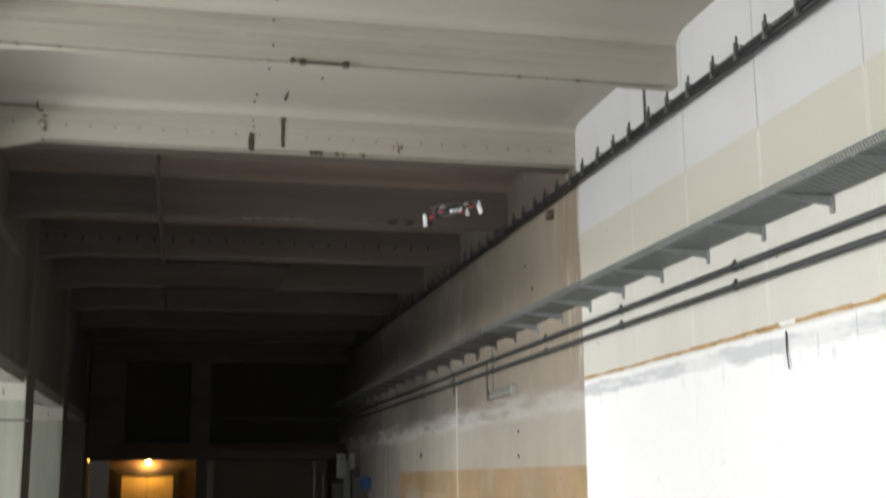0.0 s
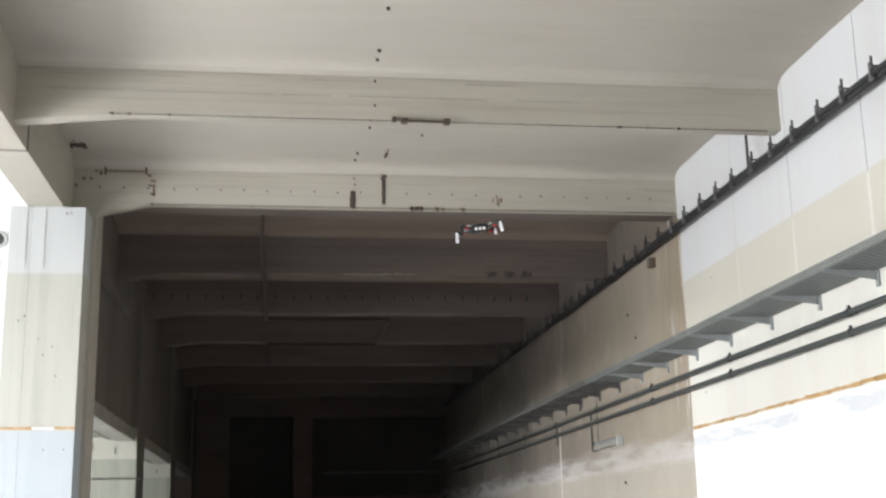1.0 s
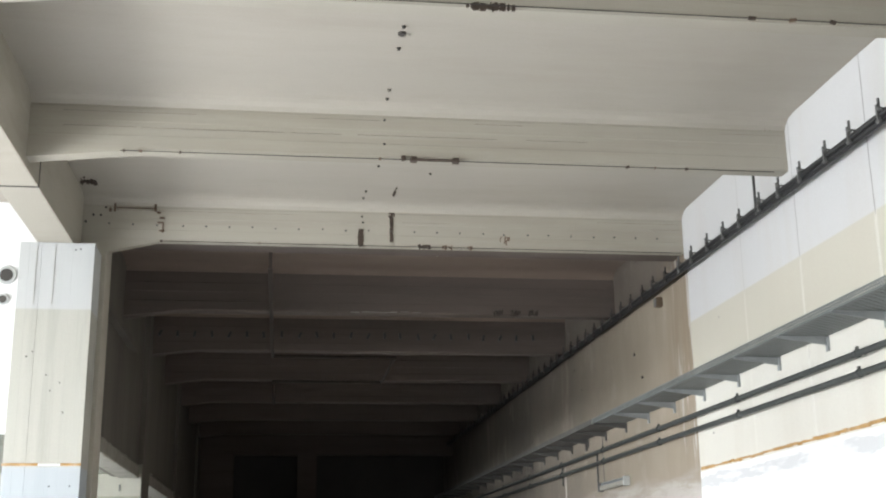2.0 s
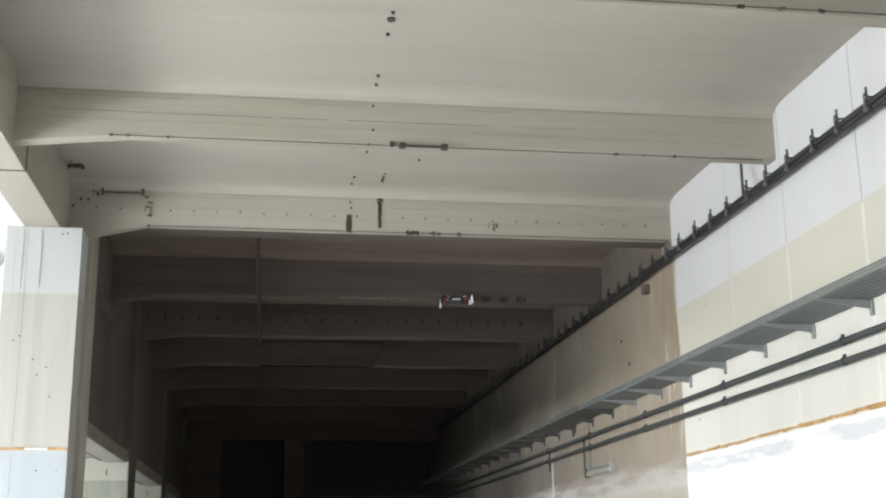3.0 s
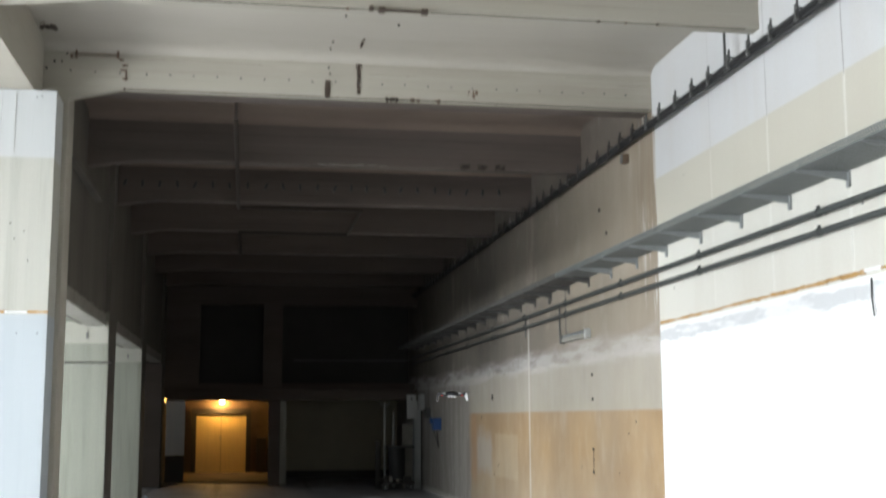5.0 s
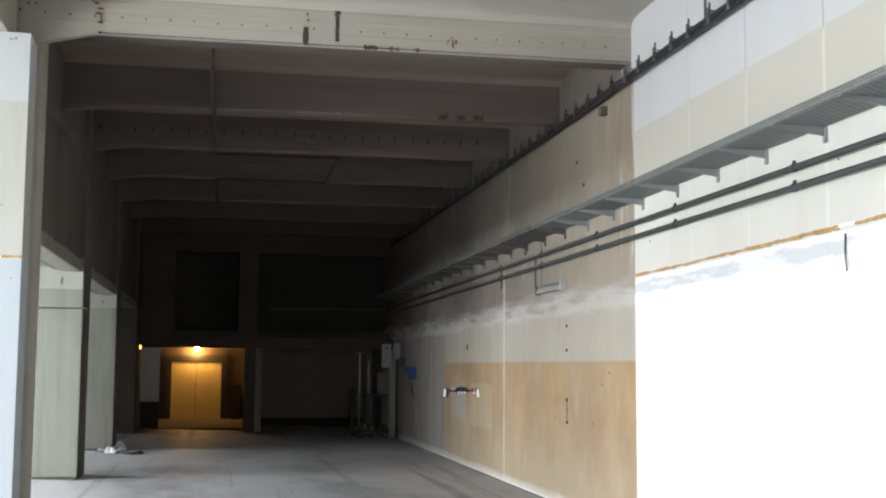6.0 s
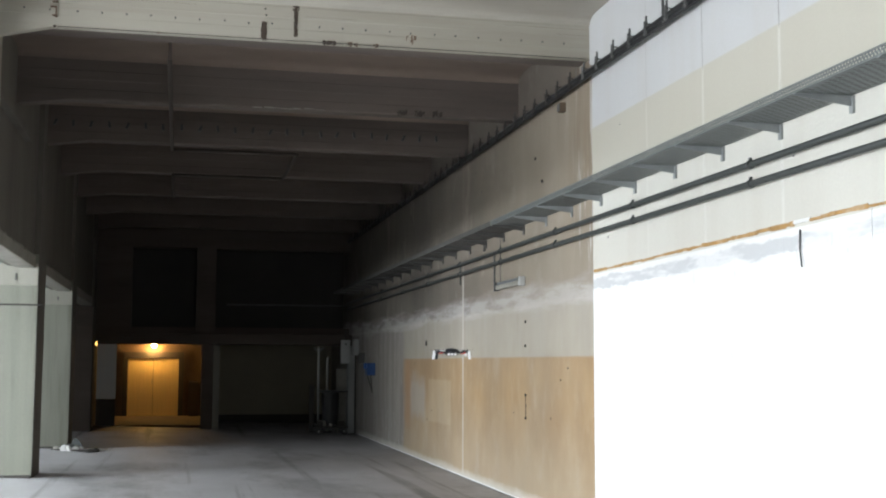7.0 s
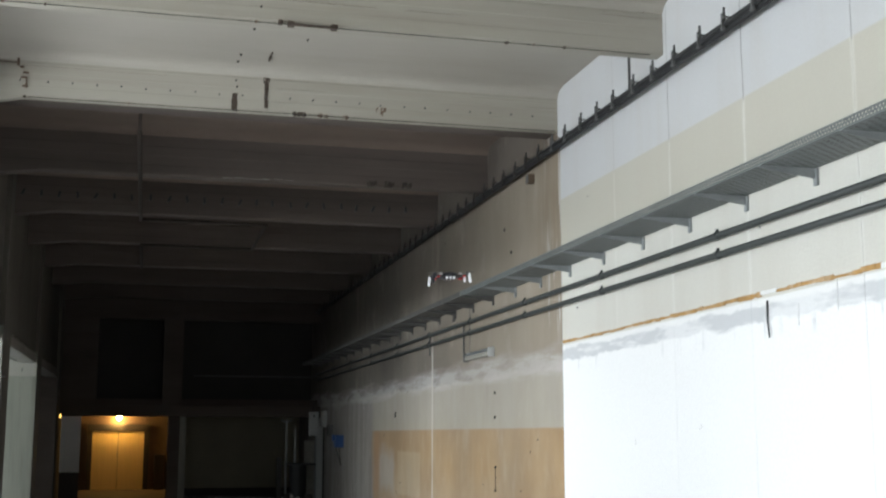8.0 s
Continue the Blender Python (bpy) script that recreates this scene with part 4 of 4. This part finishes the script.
for sx in (-0.34, 0.32):
    for sy in (-0.24, 0.24):
        wh = part("wheel", tube(bmesh.new(), (sx, sy - 0.025, 0.08), (sx, sy + 0.025, 0.08), 0.08, 14), BLACK, ct)
        part("hub", tube(bmesh.new(), (sx, sy - 0.03, 0.08), (sx, sy + 0.03, 0.08), 0.03, 10), GREYP, wh)
rnd = random.Random(21)
for i in range(9):
    x, y = rnd.uniform(-0.38, 0.3), rnd.uniform(-0.25, 0.05)
    part("scrap", boxed(x, x + rnd.uniform(0.06, 0.2), y, y + rnd.uniform(0.05, 0.2), 0.21, 0.24 + rnd.uniform(0, 0.14), bevel=0.01), (DARKM, CONC)[i % 2], ct)
bn = empty("waste_bin", pose(4.02, 31.42, floor_z(4.02) + 0.21), "black waste bin with a wide rim on the cart", "bin")
bm = tube(bmesh.new(), (-0.07, 0.12, 0.03), (-0.07, 0.12, 0.87), 0.21, 16, 0.23)
part("tub", bm, BLACK, bn)
part("rim", boxed(-0.37, 0.38, -0.08, 0.33, 0.87, 0.92, bevel=0.02), BLACK, bn)
q = empty("white_board", pose(4.27, 31.78, floor_z(4.2)), "pale upright panel leaning by the bin", "panel")
part("sheet", boxed(-0.14, 0.14, 0, 0.03, 0, 1.7, bevel=0.004), DUSTC, q)
q = empty("door_side_cabinet", pose(0.35, 38.9, floor_z(0.35)), "dark narrow cabinet beside the lit door", "cabinet")
part("body", boxed(0, 0.3, -0.3, 0.25, 0, 1.15, bevel=0.01), DARKM, q)

# rubble beside the second column
rb = tagged(new("rubble_heap"), "small heap of broken plaster and foil by the column", "rubble")
rnd = random.Random(5)
zr = floor_z(-1.9)
for i in range(22):
    x, y = -1.93 + rnd.gauss(0, 0.14), 24.2 + rnd.gauss(0, 0.15)
    s = rnd.uniform(0.03, 0.11)
    bm = bmesh.new()
    bmesh.ops.create_icosphere(bm, subdivisions=1, radius=s, matrix=pose(x, y, zr + s * 0.5, rnd.uniform(0, 90), rnd.uniform(0, 90), 0) @ Matrix.Diagonal((1, rnd.uniform(0.4, 1), rnd.uniform(0.3, 0.8), 1)))
    part("lump", bm, (WHITE, CONC, GALV)[i % 3], rb)
part("sheet", prism(bmesh.new(), [(-2.05, zr), (-1.93, zr + 0.24), (-1.86, zr + 0.22), (-1.72, zr)], "y", 24.2, 24.23), GALV, rb)
part("lath", tube(bmesh.new(), (-2.35, 24.3, zr + 0.02), (-1.5, 23.7, zr + 0.02), 0.015, 6), DARKM, rb)

# round vents on the wall above the side bays
for x, z, r in ((-3.0, 4.95, 0.1), (-3.02, 4.68, 0.06)):
    v = empty("wall_vent", pose(x, 13.05, z), "round grey vent on the white wall", "vent", "wall vents")
    part("ring", tube(bmesh.new(), (0, 0.002, 0), (0, -0.03, 0), r, 20), GREYP, v)
    part("grille", tube(bmesh.new(), (0, -0.031, 0), (0, -0.036, 0), r * 0.7, 16), DARKM, v)
wv = tagged(link("bay_wire", tube(bmesh.new(), (-8.0, 18.555, 2.64), (-2.0, 18.555, 2.64), 0.012, 6), DARKM), "thin wire strung along the side bay beam", "wire")
sl = empty("side_lamp", pose(-2.045, 31.5, 2.26), "small glowing warm lamp on the last column", "lamp")
part("bulb", tube(bmesh.new(), (0, 0, -0.05), (0, 0, 0.05), 0.014, 8), BULBS, sl)
part("holder", boxed(-0.04, 0.03, -0.03, 0.03, 0.06, 0.12, bevel=0.005), DARKM, sl)

pf = tagged(new("plaster_flake"), "pale broken plaster patch on the shaded beam", "patch")
rnd = random.Random(52)
x = 0.9
while x < 1.85:
    w = rnd.uniform(0.02, 0.13)
    z0 = 5.243 + rnd.uniform(0, 0.016)
    part("flake", boxed(x, x + w, 16.024, 16.05, z0, z0 + rnd.uniform(0.004, 0.012), bevel=0.002), DUSTC, pf)
    x += w + rnd.uniform(-0.01, 0.06)
for (x1, y0) in ((-2.08, 18.53), (-2.1, 24.64)):
    tagged(link("baseboard", boxed(-8.2, x1, y0, y0 + 0.04, floor_z(x1) - 0.05, floor_z(x1) + 0.045), DARKM), "dark strip at the wall foot", "baseboard", kind="structure")
bolts("pit", bpy.data.objects["column_1"], [(-2.56, 12.508, 4.02), (-2.62, 12.508, 3.97), (-2.36, 12.508, 3.62), (-2.22, 12.508, 3.4), (-2.15, 12.508, 5.12), (-2.3, 12.508, 2.66), (-2.1, 12.508, 2.66), (-2.41, 12.508, 3.78), (-2.27, 12.508, 3.70), (-2.20, 12.508, 5.11)], 0.009, DIMG)

# cables dropping from the conduits and small hardware on the far wall
for y, z0, z1 in ((19.52, 3.12, 3.5), (17.3, 2.95, 3.45)):
    c = tagged(link("drop_cable", tube(bmesh.new(), (SX - 0.02, y, z0), (SX - 0.02, y, z1), 0.012, 6), PIPE), "thin dark cable dropping from the wall conduits", "cable", "drop cables")
rnd = random.Random(77)
for i in range(14):
    y, z = rnd.uniform(13.6, 24), rnd.choice((rnd.uniform(0.5, 1.8), rnd.uniform(3.8, 5.2)))
    tagged(link("wall_plug", tube(bmesh.new(), (SX + 0.002, y, z), (SX - 0.008, y, z), rnd.uniform(0.008, 0.018), 7), DARKM), "small dark plug hole remnant in the concrete wall", "plug", "wall plugs")
for i in range(7):
    y, z = rnd.uniform(7, 12.6), rnd.uniform(3.0, 5.0)
    tagged(link("wall_plug", tube(bmesh.new(), (SX + 0.002, y, z), (SX - 0.006, y, z), rnd.uniform(0.006, 0.011), 7), DIMG), "small grey plug hole remnant in the painted wall", "plug", "wall plugs")

c = empty("switch_box", pose(4.42, 31.5, 1.78), "light grey switch cabinet fixed to the steel post", "switch box", "switch boxes")
part("body", boxed(-0.2, 0.04, 0, 0.16, 0, 0.62, bevel=0.012), GREYP, c)
leaf = part("door", boxed(-0.19, 0.03, -0.012, -0.001, 0.02, 0.60, bevel=0.004), GREYP, c)
part("lock", boxed(-0.1, -0.06, -0.02, -0.012, 0.48, 0.54), DARKM, leaf)
part("cable_gland", tube(bmesh.new(), (-0.08, 0.08, 0.62), (-0.08, 0.08, 0.9), 0.02, 8), DARKM, c)
# added panel: its white sheet stands in for daylight on a wall edge
c = empty("wall_panel", pose(-1.88, 33.3, floor_z(-1.88)), "added upright panel, pale for daylight, with a dark lower part", "panel")
part("upper_sheet", boxed(-0.25, 0.25, 0, 0.05, 0.72, 2.2, bevel=0.01), WHITE, c)
part("lower_sheet", boxed(-0.25, 0.25, 0.002, 0.05, 0, 0.718, bevel=0.01), DARKM, c)
rnd = random.Random(15)
for i in range(12):
    x, y, s = -1.72 + rnd.uniform(-0.1, 0.25), 24.0 + rnd.gauss(0, 0.12), rnd.uniform(0.04, 0.1)
    bm = bmesh.new()
    bmesh.ops.create_icosphere(bm, subdivisions=1, radius=s, matrix=pose(x, y, floor_z(x) + s * 0.25, 0, 0, rnd.uniform(0, 90)) @ Matrix.Diagonal((1.4, rnd.uniform(0.5, 1), 0.4, 1)))
    part("dark_scrap", bm, DARKM, rb)


# ---- the drone ----
SPIN = []                          # propellers: object, hub, sense, first angle


def build_drone():
    d = empty("drone", pose(0, 0, 0), "small black quadcopter drone with white leg plates, flying", "drone")
    bm = bmesh.new()
    bmesh.ops.create_uvsphere(bm, u_segments=20, v_segments=12, radius=1, matrix=Matrix.Translation((0, 0, 0.012)) @ Matrix.Diagonal((0.105, 0.14, 0.05, 1)))
    part("body", bm, DRB, d, smooth=True)
    k = 0.18
    for sx in (-1, 1):
        for sy in (-1, 1):
            tip = Vector((sx * k, sy * k * 0.8, 0.012))
            part("arm", tube(bmesh.new(), (sx * 0.04, sy * 0.05, 0.0), tip, 0.012, 8, 0.009), DRB, d)
            motor = part("motor", tube(bmesh.new(), tip - Vector((0, 0, 0.015)), tip + Vector((0, 0, 0.022)), 0.016, 12), DRB, d)
            bm = bmesh.new()
            box(bm, -0.09, 0.09, -0.009, 0.009, -0.001, 0.001)
            tube(bm, (0, 0, -0.004), (0, 0, 0.006), 0.01, 8)
            blade = part("propeller", bm, DRB, motor)
            SPIN.append((blade, tip + Vector((0, 0, 0.026)), sx * sy, 40 * sx + 25 * sy))
            long_ = 0.05 if (sx, sy) == (1, 1) else 0.092
            bm = boxed(-0.015, 0.015, -0.013, 0.013, -long_, 0.014, bevel=0.005)
            bmesh.ops.rotate(bm, verts=bm.verts, matrix=Matrix.Rotation(-0.12 * sx, 3, "Y"))
            bmesh.ops.translate(bm, verts=bm.verts, vec=tip + Vector((sx * 0.02, 0, 0.0)))
            if (sx, sy) == (-1, -1):
                part("leg", bm, DRB, d, "dark leg plate")
            else:
                part("leg", bm, DRW, d, "white leg plate")
            part("rotor_cap", tube(bmesh.new(), tip * 0.62 + Vector((0, 0, 0.012)), tip * 0.62 + Vector((0, 0, 0.034)), 0.026, 12, 0.016), GREYP, d)
            part("arm_light", boxed(tip.x * 0.8 - 0.015, tip.x * 0.8 + 0.015, tip.y * 0.8 - 0.02, tip.y * 0.8 + 0.02, -0.012, 0.004, bevel=0.003), DRR, d, "red arm marker")
    for i in range(3):
        part("stripe", boxed(-0.06 + 0.04 * i, -0.035 + 0.04 * i, -0.132, -0.10, -0.03, -0.004, bevel=0.004), DRW, d, "white stripe")
    return d


drone = build_drone()


def motions():
    walk(drone, FLIGHT)
    for blade, hub, sense, first in SPIN:
        walk(blade, [(k / 10, pose(hub.x, hub.y, hub.z, 0, 0, first + sense * 75 * k)) for k in range(81)])


motions()
